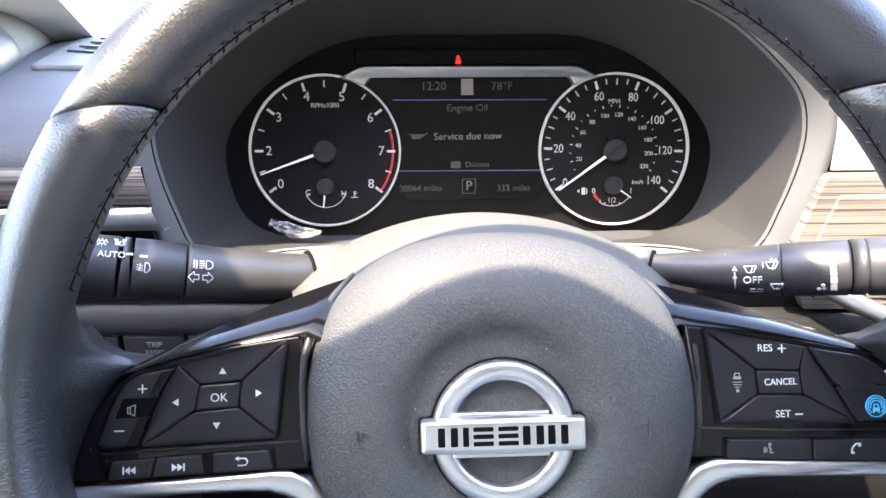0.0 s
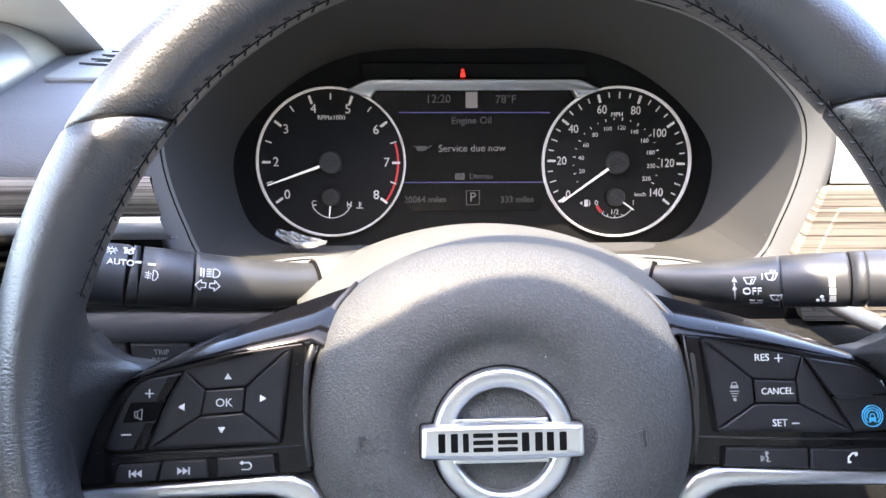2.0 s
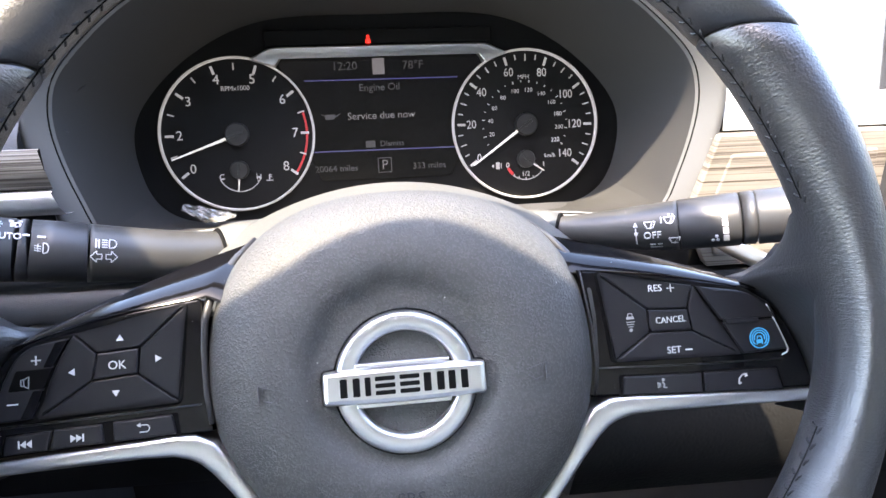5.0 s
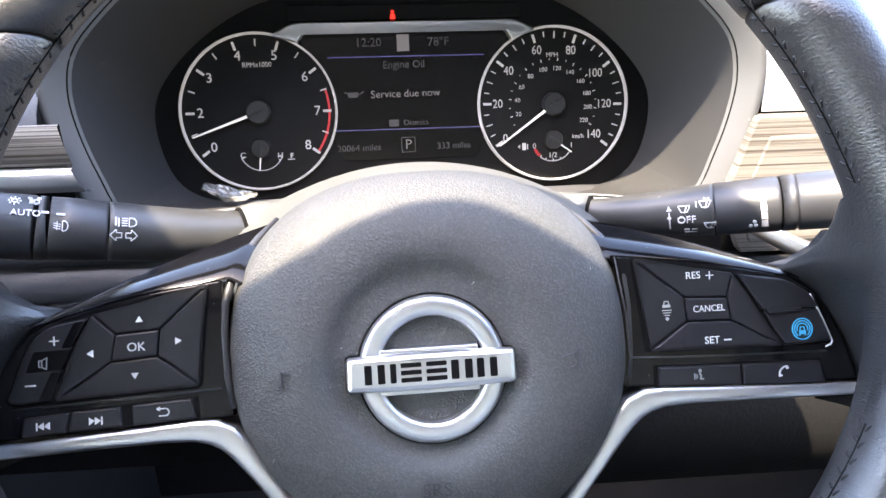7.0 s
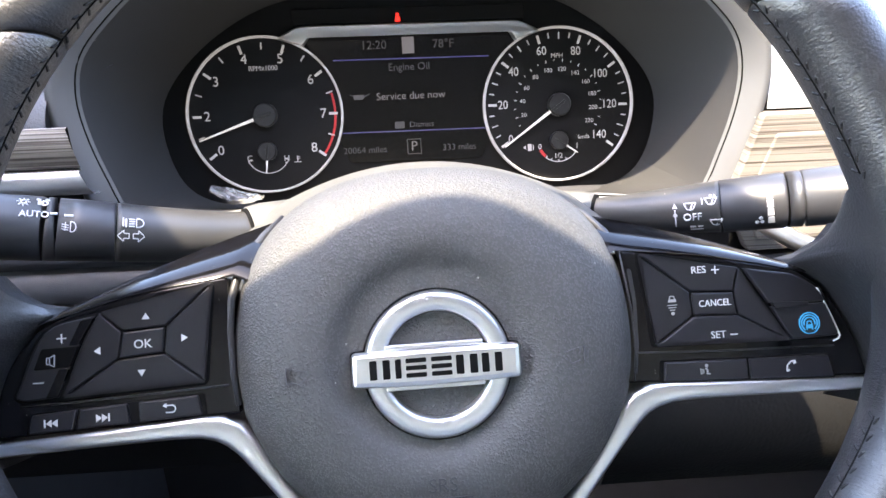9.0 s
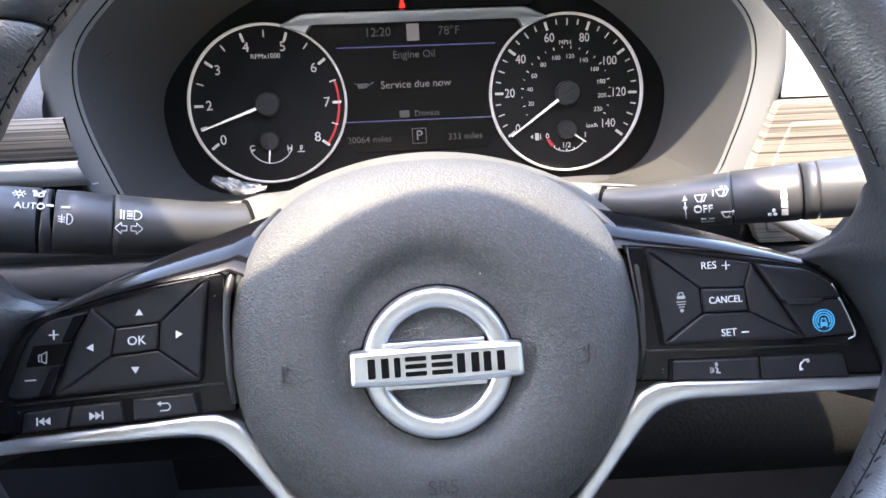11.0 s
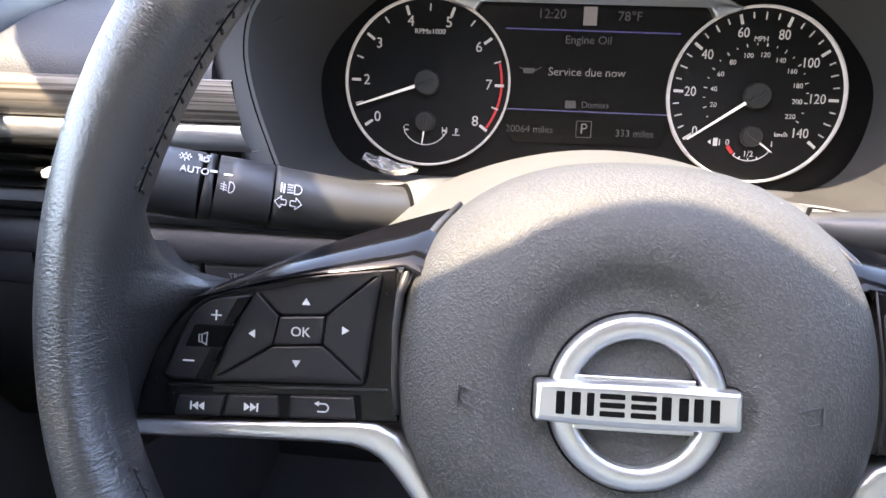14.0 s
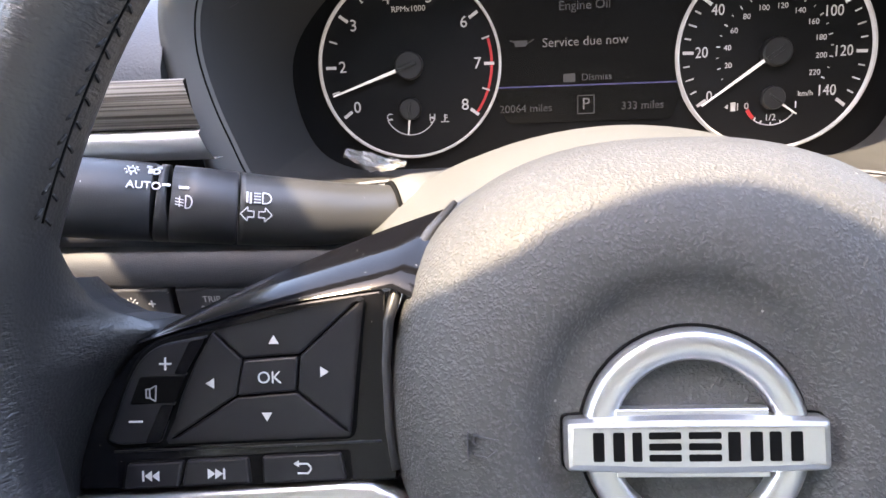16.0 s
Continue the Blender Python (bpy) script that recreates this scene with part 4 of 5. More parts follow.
part("chrome_cap", slab(fillet(cap_pts, [0.002, 0.004, 0.004, 0.004, 0.004, 0.002, 0.002, 0.006, 0.006, 0.002]), -0.003, 0.0055, 0.0012), CHROME, cluster, "satin chrome trim over the screen")
strip_pts = fillet([(-0.0880, 0.0655), (0.0885, 0.0640), (0.0885, 0.0755), (-0.0880, 0.0775)], 0.002)
lamps = part("lamp_strip", slab(strip_pts, -0.004, 0.0015, 0.0008), MASK, cluster, "black strip of warning lamps")
part("seatbelt_lamp", flat([disc(-0.0090, 0.0706, 0.0013, 10), fillet([(-0.0112, 0.0655), (-0.0068, 0.0655), (-0.0074, 0.0692), (-0.0106, 0.0692)], 0.001, 2)], 0.0014, 0.0018), LAMP_RED, lamps, "glowing red seat belt lamp")


# ---- dashboard round the cluster ----
def ring_of(half, n=14):
    """A closed outline, mirrored left and right, through the corner points of its right half from bottom to top."""
    p = [Vector(q) for q in half]
    pts = []
    for i in range(len(p) - 1):
        a, b, c, d = p[max(i - 1, 0)], p[i], p[i + 1], p[min(i + 2, len(p) - 1)]
        for k in range(n // 2):
            w = k / (n // 2)
            pts.append(0.5 * ((2 * b) + (c - a) * w + (2 * a - 5 * b + 4 * c - d) * w * w + (3 * b - a - 3 * c + d) * w ** 3))
    pts.append(p[-1])
    return pts + [Vector((-q.x, q.y, q.z)) for q in pts[-2:0:-1]]


C3 = CLUSTER
inner = [C3 @ Vector(q) for q in ((0, -0.072, 0.002), (0.120, -0.071, 0.002), (0.170, -0.058, 0.002), (0.189, -0.020, 0.002), (0.184, 0.018, 0.002), (0.143, 0.060, 0.002), (0.086, 0.0845, 0.002), (0, 0.0870, 0.002))]
lip_in = [(0, 0.515, 0.984), (0.120, 0.503, 0.984), (0.176, 0.492, 0.982), (0.1935, 0.490, 1.015), (0.2005, 0.490, 1.066), (0.181, 0.491, 1.101), (0.120, 0.500, 1.142), (0, 0.508, 1.166)]
lip_out = [(0, 0.508, 0.972), (0.124, 0.494, 0.972), (0.189, 0.480, 0.974), (0.2075, 0.477, 1.013), (0.2150, 0.477, 1.070), (0.194, 0.479, 1.114), (0.127, 0.490, 1.156), (0, 0.499, 1.182)]
back_out = [(0, 0.68, 0.95), (0.122, 0.68, 0.95), (0.190, 0.66, 0.96), (0.214, 0.64, 1.01), (0.224, 0.62, 1.07), (0.200, 0.66, 1.112), (0.128, 0.70, 1.140), (0, 0.71, 1.150)]
ri, rl, ro, rb = ring_of(inner), ring_of(lip_in), ring_of(lip_out), ring_of(back_out)
mix = lambda a, b, w: [p * (1 - w) + q * w for p, q in zip(a, b)]
hood = thing("binnacle", Matrix(), "charcoal moulded hood round the instrument cluster", "dashboard hood")
swell = []
for w in (0.0, 0.15, 0.35, 0.6, 0.85, 0.97, 1.0):
    ring = mix(ri, rl, w)
    out = math.sin(w * math.pi) * 0.012
    swell.append([p + Vector((p.x, 0, (p.z - 1.04) * 1.2)) * out * 1.2 for p in ring])
K, N = 16, len(ri)
part("inner_wall", loft([[ring[i] for i in range(K, N - K + 1)] for ring in swell], closed=False), HOOD, hood, "smooth dark inside of the hood", True)
part("inner_floor", loft([[ring[i % N] for i in range(-K, K + 1)] for ring in swell], closed=False), HOOD, hood, "smooth dark floor of the hood", True)
part("lip", loft([rl, [p + Vector((0, -0.002, 0)) for p in mix(rl, ro, 0.3)], [p + Vector((0, -0.002, 0)) for p in mix(rl, ro, 0.7)], ro, [p + Vector((0, 0.006, 0)) for p in ro]]), LIP, hood, "rounded front lip of the hood", True)
part("outer_shell", loft([[p + Vector((0, 0.0062, 0)) for p in ro], mix(ro, rb, 0.3), mix(ro, rb, 0.7), rb]), SOFT, hood, "grained outside of the hood", True)
groove = [p + Vector((0, -0.0006, 0)) for p in mix(rl, ro, 0.12)]
part("lip_groove", tube(groove + [groove[0]], 0.0006, 6, False), GAP, hood, "fine groove along the lip", True)

# steering column shroud
shroud = thing("column_shroud", Matrix(), "charcoal plastic shroud over the steering column", "column shroud")
rings = []
for y, top, wid, low in ((0.345, 1.003, 0.088, 0.90), (0.365, 1.017, 0.096, 0.90), (0.40, 1.024, 0.104, 0.90), (0.45, 1.0262, 0.116, 0.90), (0.49, 1.0125, 0.124, 0.90), (0.53, 0.992, 0.128, 0.90), (0.57, 0.970, 0.13, 0.90)):
    base = 0.984 - max(0.0, y - 0.45) * 0.36
    pts = []
    for i in range(25):
        x = -wid + 2 * wid * i / 24
        k = abs(x) / wid
        pts.append((x, y, base + (top - base) * (1 - k ** 2.0)))
    pts += [(wid * 0.96, y, base - 0.014), (wid * 0.78, y, base - 0.034), (wid * 0.7, y, low), (-wid * 0.7, y, low), (-wid * 0.78, y, base - 0.034), (-wid * 0.96, y, base - 0.014)]
    rings.append(pts)
part("upper_shell", loft(rings, cap_start=True, cap_end=True), PLASTIC, shroud, "arched charcoal upper shell", True)
for s in (-1, 1):
    zc, big = (0.988, 1.0) if s < 0 else (0.991, 0.68)
    part("stalk_socket", tube([(s * 0.076, 0.464, zc - 0.003), (s * 0.096, 0.4545, zc), (s * 0.1030, 0.4510, zc)], [0.0170 * big, 0.0155 * big, 0.0146 * big], 24), PLASTIC, shroud, "grey socket round the stalk", True)
    part("stalk_collar", tube([(s * 0.1030, 0.4510, zc), (s * 0.1046, 0.4502, zc)], [0.0140 * big, 0.0138 * big], 24), GAP, shroud, "dark gap round the stalk", True)


# stalks
def stalk(name, path, radii, label, flatness=0.95):
    t = thing(name, Matrix(), label, "stalk")
    part("stem", tube(path, radii, 24, True, flatness), STEM, t, "", True)
    return t


def curve(pts, n=8):
    p = [Vector(q) for q in pts]
    out = []
    for i in range(len(p) - 1):
        a, b, c, d = p[max(i - 1, 0)], p[i], p[i + 1], p[min(i + 2, len(p) - 1)]
        for k in range(n):
            w = k / n
            out.append(0.5 * ((2 * b) + (c - a) * w + (2 * a - 5 * b + 4 * c - d) * w * w + (3 * b - a - 3 * c + d) * w ** 3))
    return out + [p[-1]]


def ramp(vals, n=8):
    return [v.x for v in curve([(v, 0, 0) for v in vals], n)]


LOUT, ROUT = Vector((-0.007, -0.0023, 0.0017)), Vector((0.0062, -0.0024, 0.0012))


def out_by(pts, d):
    return [Vector(p) + d for p in pts]


ls = stalk("light_stalk", curve([(-0.100, 0.452, 0.987), (-0.118, 0.444, 0.9895), (-0.140, 0.433, 0.9945), (-0.1682, 0.4223, 1.0018)]), ramp([0.0120, 0.0136, 0.0152, 0.0162]), "black light stalk with printed lamp signs beside the column", 1.0)
part("switch_ring", tube(out_by([(-0.1618, 0.4244, 1.0002), (-0.163, 0.424, 1.0005), (-0.176, 0.4195, 1.0040), (-0.1862, 0.4160, 1.0064), (-0.1868, 0.4158, 1.0066)], LOUT), [0.0157, 0.0163, 0.0166, 0.0168, 0.0163], 24), STALK, ls, "", True)
part("switch_ring", tube(out_by([(-0.1874, 0.4156, 1.0067), (-0.1880, 0.4154, 1.0068), (-0.1915, 0.4142, 1.0077), (-0.1921, 0.4140, 1.0079)], LOUT), [0.0163, 0.0168, 0.0169, 0.0164], 24), STALK, ls, "", True)
part("switch_knob", tube(out_by([(-0.1927, 0.4138, 1.0080), (-0.1935, 0.4136, 1.0082), (-0.222, 0.405, 1.0148), (-0.236, 0.401, 1.0178), (-0.240, 0.400, 1.0186)], LOUT), [0.0164, 0.0170, 0.0172, 0.0165, 0.0120], 24), STALK, ls, "turning end of the stalk", True)
rs = stalk("wiper_stalk", curve([(0.098, 0.452, 0.991), (0.118, 0.444, 0.9915), (0.142, 0.434, 0.9945), (0.1684, 0.4240, 0.9991)]), ramp([0.0065, 0.0098, 0.0130, 0.0148]), "black wiper stalk with printed wiper signs beside the column", 1.0)
part("switch_ring", tube(out_by([(0.1628, 0.4262, 0.9980), (0.1636, 0.4259, 0.9982), (0.180, 0.4198, 1.0015), (0.1925, 0.4148, 1.0042), (0.1931, 0.4146, 1.0043)], ROUT), [0.0144, 0.0150, 0.0153, 0.0155, 0.0150], 24), STALK, rs, "", True)
part("switch_ring", tube(out_by([(0.1937, 0.4143, 1.0045), (0.1944, 0.4141, 1.0046), (0.2000, 0.4119, 1.0058), (0.2006, 0.4117, 1.0059)], ROUT), [0.0150, 0.0155, 0.0156, 0.0151], 24), STALK, rs, "", True)
part("switch_knob", tube(out_by([(0.2012, 0.4114, 1.0060), (0.2020, 0.4111, 1.0062), (0.232, 0.400, 1.0120), (0.250, 0.393, 1.0153), (0.254, 0.392, 1.0160)], ROUT), [0.0151, 0.0157, 0.0160, 0.0152, 0.011], 24), STALK, rs, "turning end of the stalk", True)


def on_stalk(par, x, z, axis, lean, shapes=None, text="", size=0.005):
    """Print on the driver's side of a stalk; axis is (x, y, z, radius) at its two ends."""
    a, b = axis if axis[0][0] < axis[1][0] else axis[::-1]
    along = (Vector(b[:3]) - Vector(a[:3])).normalized()
    w = (x - a[0]) / (b[0] - a[0])
    mid = Vector(a[:3]).lerp(Vector(b[:3]), w)
    r = a[3] + (b[3] - a[3]) * w + 0.0006
    rise = max(-0.93, min(0.93, (z - mid.z) / r))
    up = (Vector((0, 0, 1)) - along * along.z).normalized()
    side = along.cross(up).normalized()
    if side.y > 0:
        side = -side
    out = (up * rise + side * math.sqrt(1 - rise * rise)).normalized()
    m = Matrix.Translation(mid + out * r) @ Matrix((along, out.cross(along), out)).transposed().to_4x4() @ pose(0, 0, 0, 0, 0, lean)
    if text:
        words("print", text, size, 0, 0, 0, WHITE, par, 0.0006, m=m)
    else:
        bm = flat(shapes, -0.0006, 0.0002)
        for v in bm.verts:
            v.co.z -= r - math.sqrt(max(1e-9, r * r - min(abs(v.co.y), r * 0.9) ** 2))
        part("print", bm, WHITE, par, m=m)


def dee(x, y, w, h, t):
    """Outline of a lamp: a straight back and a round front."""
    q = [(x, y - h)] + [(x + w * 0.35 + w * 0.9 * math.cos(a), y + h * math.sin(a)) for a in (radians(-90 + 22.5 * k) for k in range(9))] + [(x, y + h)]
    return [bar(*q[i], *q[(i + 1) % len(q)], t) for i in range(len(q)) if (Vector(q[i]) - Vector(q[(i + 1) % len(q)])).length > 1e-5]


def lamp_sign(s=1.0):
    return [bar(-0.0036 * s, (i - 1.5) * 0.0014 * s, -0.0006 * s, (i - 1.5) * 0.0014 * s, 0.00055 * s) for i in range(4)] + dee(0.0002 * s, 0.0, 0.0030 * s, 0.0025 * s, 0.0005)


def hollow_arrow(s, ox):
    q = [(0, 0), (0.0030, 0.0030), (0.0030, 0.0013), (0.0056, 0.0013), (0.0056, -0.0013), (0.0030, -0.0013), (0.0030, -0.0030)]
    q = [(ox + s * a, b) for a, b in q]
    return [bar(*q[i], *q[(i + 1) % 7], 0.00048) for i in range(7)]


LAX = ((-0.170, 0.4217, 1.0022, 0.0168), (-0.229, 0.4027, 1.0165, 0.0174))
LSX = ((-0.140, 0.4330, 0.9945, 0.0156), (-0.170, 0.4217, 1.0022, 0.0167))
on_stalk(ls, -0.1622, 1.0042, LSX, 0, hollow_arrow(1, -0.0066) + hollow_arrow(-1, 0.0066))
on_stalk(ls, -0.1602, 1.0101, LSX, 0, lamp_sign(0.95) + [bar(-0.0062, -0.0022, -0.0062, 0.0026, 0.0008), bar(-0.0048, -0.0026, -0.0048, 0.0022, 0.0008)])
on_stalk(ls, -0.1888, 1.0192, LAX, 0, [bar(-0.0020, 0, 0.0020, 0, 0.0011)])
on_stalk(ls, -0.1952, 1.0212, LAX, 0, [bar(-0.0016, 0, 0.0016, 0, 0.0011)])
on_stalk(ls, -0.1884, 1.0142, LAX, 0, [bar(-0.0034, 0.0012 * k, -0.0002, 0.0012 * k - 0.0005, 0.0004) for k in (-1, 0, 1)] + [bar(-0.0018, -0.0022, -0.0018, 0.0022, 0.0004)] + dee(0.0006, 0.0, 0.0020, 0.0026, 0.0005))
on_stalk(ls, -0.2032, 1.0224, LAX, 0, text="AUTO", size=0.0048)
on_stalk(ls, -0.2003, 1.0262, LAX, 0, lamp_sign(0.62) + [bar(-0.0030, 0.0036, -0.0010, 0.0030, 0.0004), bar(-0.0030, 0.0024, -0.0010, 0.0030, 0.0004), bar(0.0010, 0.0030, 0.0030, 0.0036, 0.0004), bar(0.0010, 0.0030, 0.0030, 0.0024, 0.0004)])
on_stalk(ls, -0.2082, 1.0280, LAX, 0, [bar(0.0013 * math.cos(k * math.tau / 10), 0.0013 * math.sin(k * math.tau / 10), 0.0013 * math.cos((k + 1) * math.tau / 10), 0.0013 * math.sin((k + 1) * math.tau / 10), 0.0004) for k in range(10)] + [bar(0.0020 * math.cos(k * math.pi / 4), 0.0020 * math.sin(k * math.pi / 4), 0.0030 * math.cos(k * math.pi / 4), 0.0030 * math.sin(k * math.pi / 4), 0.0005) for k in range(8)])
RAX = ((0.142, 0.434, 0.9945, 0.0130), (0.209, 0.4085, 1.0074, 0.0158))


def wiper_sign():
    return [bar(-0.0032, 0.0018, 0.0032, 0.0018, 0.0006), bar(-0.0032, 0.0018, -0.0016, -0.0018, 0.0006), bar(0.0032, 0.0018, 0.0016, -0.0018, 0.0006), bar(-0.0016, -0.0018, 0.0016, -0.0018, 0.0006), bar(0, -0.0024, 0.0012, 0.0010, 0.0008)]


on_stalk(rs, 0.1465, 0.9975, RAX, 0, [bar(0, -0.0078 + 0.0014 * k, 0, -0.0062 + 0.0014 * k, 0.0007) for k in range(7)] + [[(-0.0014, 0.0030), (0.0014, 0.0030), (0, 0.0056)], disc(0, -0.0010, 0.0011, 10)])
on_stalk(rs, 0.1540, 1.0025, RAX, 0, wiper_sign())
on_stalk(rs, 0.1642, 1.0064, RAX, 0, wiper_sign() + [bar(-0.0046, -0.0015, -0.0046, 0.002, 0.0007), disc(0.0, 0.0032, 0.0007, 8), disc(0.002, 0.003, 0.0006, 8)])
on_stalk(rs, 0.1549, 0.9965, RAX, 0, text="OFF", size=0.0058)
on_stalk(rs, 0.1662, 0.9945, RAX, 0, wiper_sign())
on_stalk(rs, 0.1567, 0.9895, RAX, 0, [bar(-0.0035, 0.0014, -0.0006, 0.0014, 0.0009), bar(0.0006, 0.0014, 0.0035, 0.0014, 0.0009), bar(-0.0035, -0.0012, 0.0035, -0.0012, 0.0009)])
on_stalk(rs, 0.1914, 1.0050, RAX, 0, [[(-0.0011 - 0.0001 * k, -0.0085 + k * 0.0048), (0.0022 - 0.0002 * k, -0.0085 + k * 0.0048), (0.0020 - 0.0002 * k, -0.0046 + k * 0.0048), (-0.0010 - 0.0001 * k, -0.0046 + k * 0.0048)] for k in range(4)])
on_stalk(rs, 0.1864, 0.9975, RAX, 0, [disc(-0.0012, -0.0012, 0.0010, 10), disc(0.0014, -0.0012, 0.0010, 10), disc(0.0008, 0.0014, 0.0010, 10)])

# ---- dashboard to the left and right ----
def band(name, prof, x0, x1, mat, parent, label="", steps=10, slant=0.0, smooth=True):
    """A strip of the dashboard: the profile (y, z) carried from x0 to x1; slant leans its far end with the height."""
    rings = [[(x0 + (x1 + slant * (z - prof[0][1]) - x0) * i / steps, y, z) for y, z in prof] for i in range(steps + 1)]
    return part(name, loft(rings, closed=False), mat, parent, label, smooth)


dash = thing("dashboard", Matrix(), "charcoal dashboard with wood and chrome strips", "dashboard")
pad = [(0.468, 1.050), (0.470, 1.056), (0.478, 1.066), (0.52, 1.078), (0.62, 1.088), (0.80, 1.092), (1.00, 1.088), (1.30, 1.062)]
rings = []
for i in range(13):
    w = i / 12
    rings.append([((-0.352 - 0.30 * max(0.0, y - 0.57)) * (1 - w) + min(-0.19, -0.2145 + max(0.0, y - 0.478) * 2) * w, y, z - 0.005 * max(0.0, 0.2 - w) * 5 * max(0.0, min(1.0, (y - 0.48) * 8))) for y, z in pad])
part("dash_pad", loft(rings, closed=False), SOFT, dash, "grained charcoal upper dashboard", True)
part("demister_outlet", slab(fillet([(-0.340, 0.614), (-0.268, 0.612), (-0.275, 0.950), (-0.432, 0.950)], [0.014, 0.01, 0.01, 0.01]), 1.078, 1.0915, 0.002), PLASTIC, dash, "triangular demister outlet cover")
part("demister_slot", slab([(-0.342, 0.695), (-0.290, 0.672), (-0.285, 0.875), (-0.374, 0.865)], 1.0900, 1.0917), GAP, dash, "dark demister opening")
for i in range(5):
    part("demister_fin", slab(bar(-0.350 - i * 0.006, 0.705 + i * 0.036, -0.282, 0.676 + i * 0.036, 0.007), 1.0900, 1.0935, 0.0006), STALK, dash, "dark fin of the outlet")
band("wood_strip", [(0.4665, 1.0512), (0.4640, 1.0504), (0.4630, 1.0400), (0.4640, 1.0278), (0.4665, 1.0270)], -0.46, -0.2020, WOOD, dash, "grey-brown wood-look strip", slant=-0.16)
band("chrome_strip", [(0.4660, 1.0266), (0.4610, 1.0258), (0.4600, 1.0180), (0.4620, 1.0122), (0.4700, 1.0108)], -0.46, -0.1990, CHROME, dash, "satin chrome strip", slant=-0.42)
band("dash_front", [(0.4720, 1.0500), (0.4720, 1.0000), (0.4720, 0.9850)], -0.46, -0.204, GAP, dash, "dark recess behind the strips")
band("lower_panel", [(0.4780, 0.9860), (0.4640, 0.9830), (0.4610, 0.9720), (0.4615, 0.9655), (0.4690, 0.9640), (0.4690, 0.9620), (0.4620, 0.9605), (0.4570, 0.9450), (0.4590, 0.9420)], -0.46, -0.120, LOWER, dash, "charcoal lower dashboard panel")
band("lower_panel", [(0.4600, 0.9200), (0.4570, 0.9170), (0.4590, 0.86), (0.50, 0.78), (0.62, 0.70)], -0.46, -0.120, KNEE, dash, "knee panel with the footwell shade in its colour")
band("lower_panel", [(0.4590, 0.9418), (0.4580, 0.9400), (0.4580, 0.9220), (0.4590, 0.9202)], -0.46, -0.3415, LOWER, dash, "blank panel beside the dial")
band("panel_backing", [(0.4800, 0.9480), (0.4800, 0.9120)], -0.46, -0.120, GAP, dash)

UPRIGHT = Matrix(((1, 0, 0, 0), (0, 0, -1, 0.466), (0, 1, 0, 0), (0, 0, 0, 1)))
switches = thing("switch_row", Matrix(), "row of dark grey switches in the lower dashboard", "switch")
for x0, x1 in ((-0.305, -0.2755), (-0.2735, -0.2325), (-0.2295, -0.190), (-0.188, -0.15)):
    part("switch", slab(fillet([(x0, 0.9212), (x1, 0.9212), (x1, 0.9412), (x0, 0.9412)], 0.0015, 3), 0, 0.008, 0.0012), LOWER, switches, m=UPRIGHT)
part("mirror_dial", lathe([(0, 0.012), (0.009, 0.012), (0.0105, 0.011), (0.012, 0.007), (0.0135, 0.0065), (0.0145, 0.0075), (0.0150, 0.0)], 40, -0.3245, 0.935), STALK, switches, "round dark mirror dial", True, UPRIGHT)
FRONT = Matrix(((1, 0, 0, 0), (0, 0, -1, 0.4579), (0, 1, 0, 0), (0, 0, 0, 1)))
part("print", flat([bar(-0.2690, 0.9330, -0.2650, 0.9330, 0.0008), bar(-0.2457, 0.9325, -0.2417, 0.9325, 0.0008), bar(-0.2437, 0.9305, -0.2437, 0.9345, 0.0008)] + [bar(-0.2550 + 0.0022 * math.cos(k * math.pi / 4), 0.9330 + 0.0022 * math.sin(k * math.pi / 4), -0.2550 + 0.0034 * math.cos(k * math.pi / 4), 0.9330 + 0.0034 * math.sin(k * math.pi / 4), 0.0005) for k in range(-2, 5)] + [bar(-0.2562, 0.9318, -0.2540, 0.9340, 0.0006)], 0, 0.0003), WHITE, switches, m=FRONT)
words("print", "TRIP", 0.0052, -0.2095, 0.9350, 0, GREY_SIGN, switches, 0.0002, m=FRONT)
words("print", "RESET", 0.0052, -0.2095, 0.9290, 0, GREY_SIGN, switches, 0.0002, m=FRONT)

vent = thing("air_vent", Matrix(), "black side air vent with horizontal slats below the chrome strip", "air vent")
fr = [Vector(q) for q in ((-0.430, 1.0150), (-0.2700, 1.0140), (-0.2860, 0.9700), (-0.418, 0.9700))]
fo, fi = fillet(fr, 0.006), shrink(fillet(fr, 0.006), 0.005)
part("frame", loft([[(p.x, 0.466, p.y) for p in fo], [(p.x, 0.4590, p.y) for p in fo], [(p.x, 0.4580, p.y) for p in shrink(fo, 0.0015)], [(p.x, 0.4600, p.y) for p in fi], [(p.x, 0.4900, p.y) for p in fi]]), VENT, vent, "charcoal vent frame", True)
part("duct", box(-0.426, -0.275, 0.489, 0.492, 0.968, 1.016), GAP, vent, "dark inside of the vent")
for i in range(4):
    z = 1.0060 - i * 0.0098
    part("slat", slab(fillet([(-0.420, -0.011), (-0.2800 - i * 0.003, -0.011), (-0.2800 - i * 0.003, 0.011), (-0.420, 0.011)], 0.002, 2), -0.0011, 0.0011, 0.0006), VENT, vent, m=pose(0, 0.473, z, 14))
part("tab", box(-0.318, -0.308, 0.452, 0.462, 0.9935, 0.9985, 0.0015), WHITE, vent, "pale vent thumb tab")

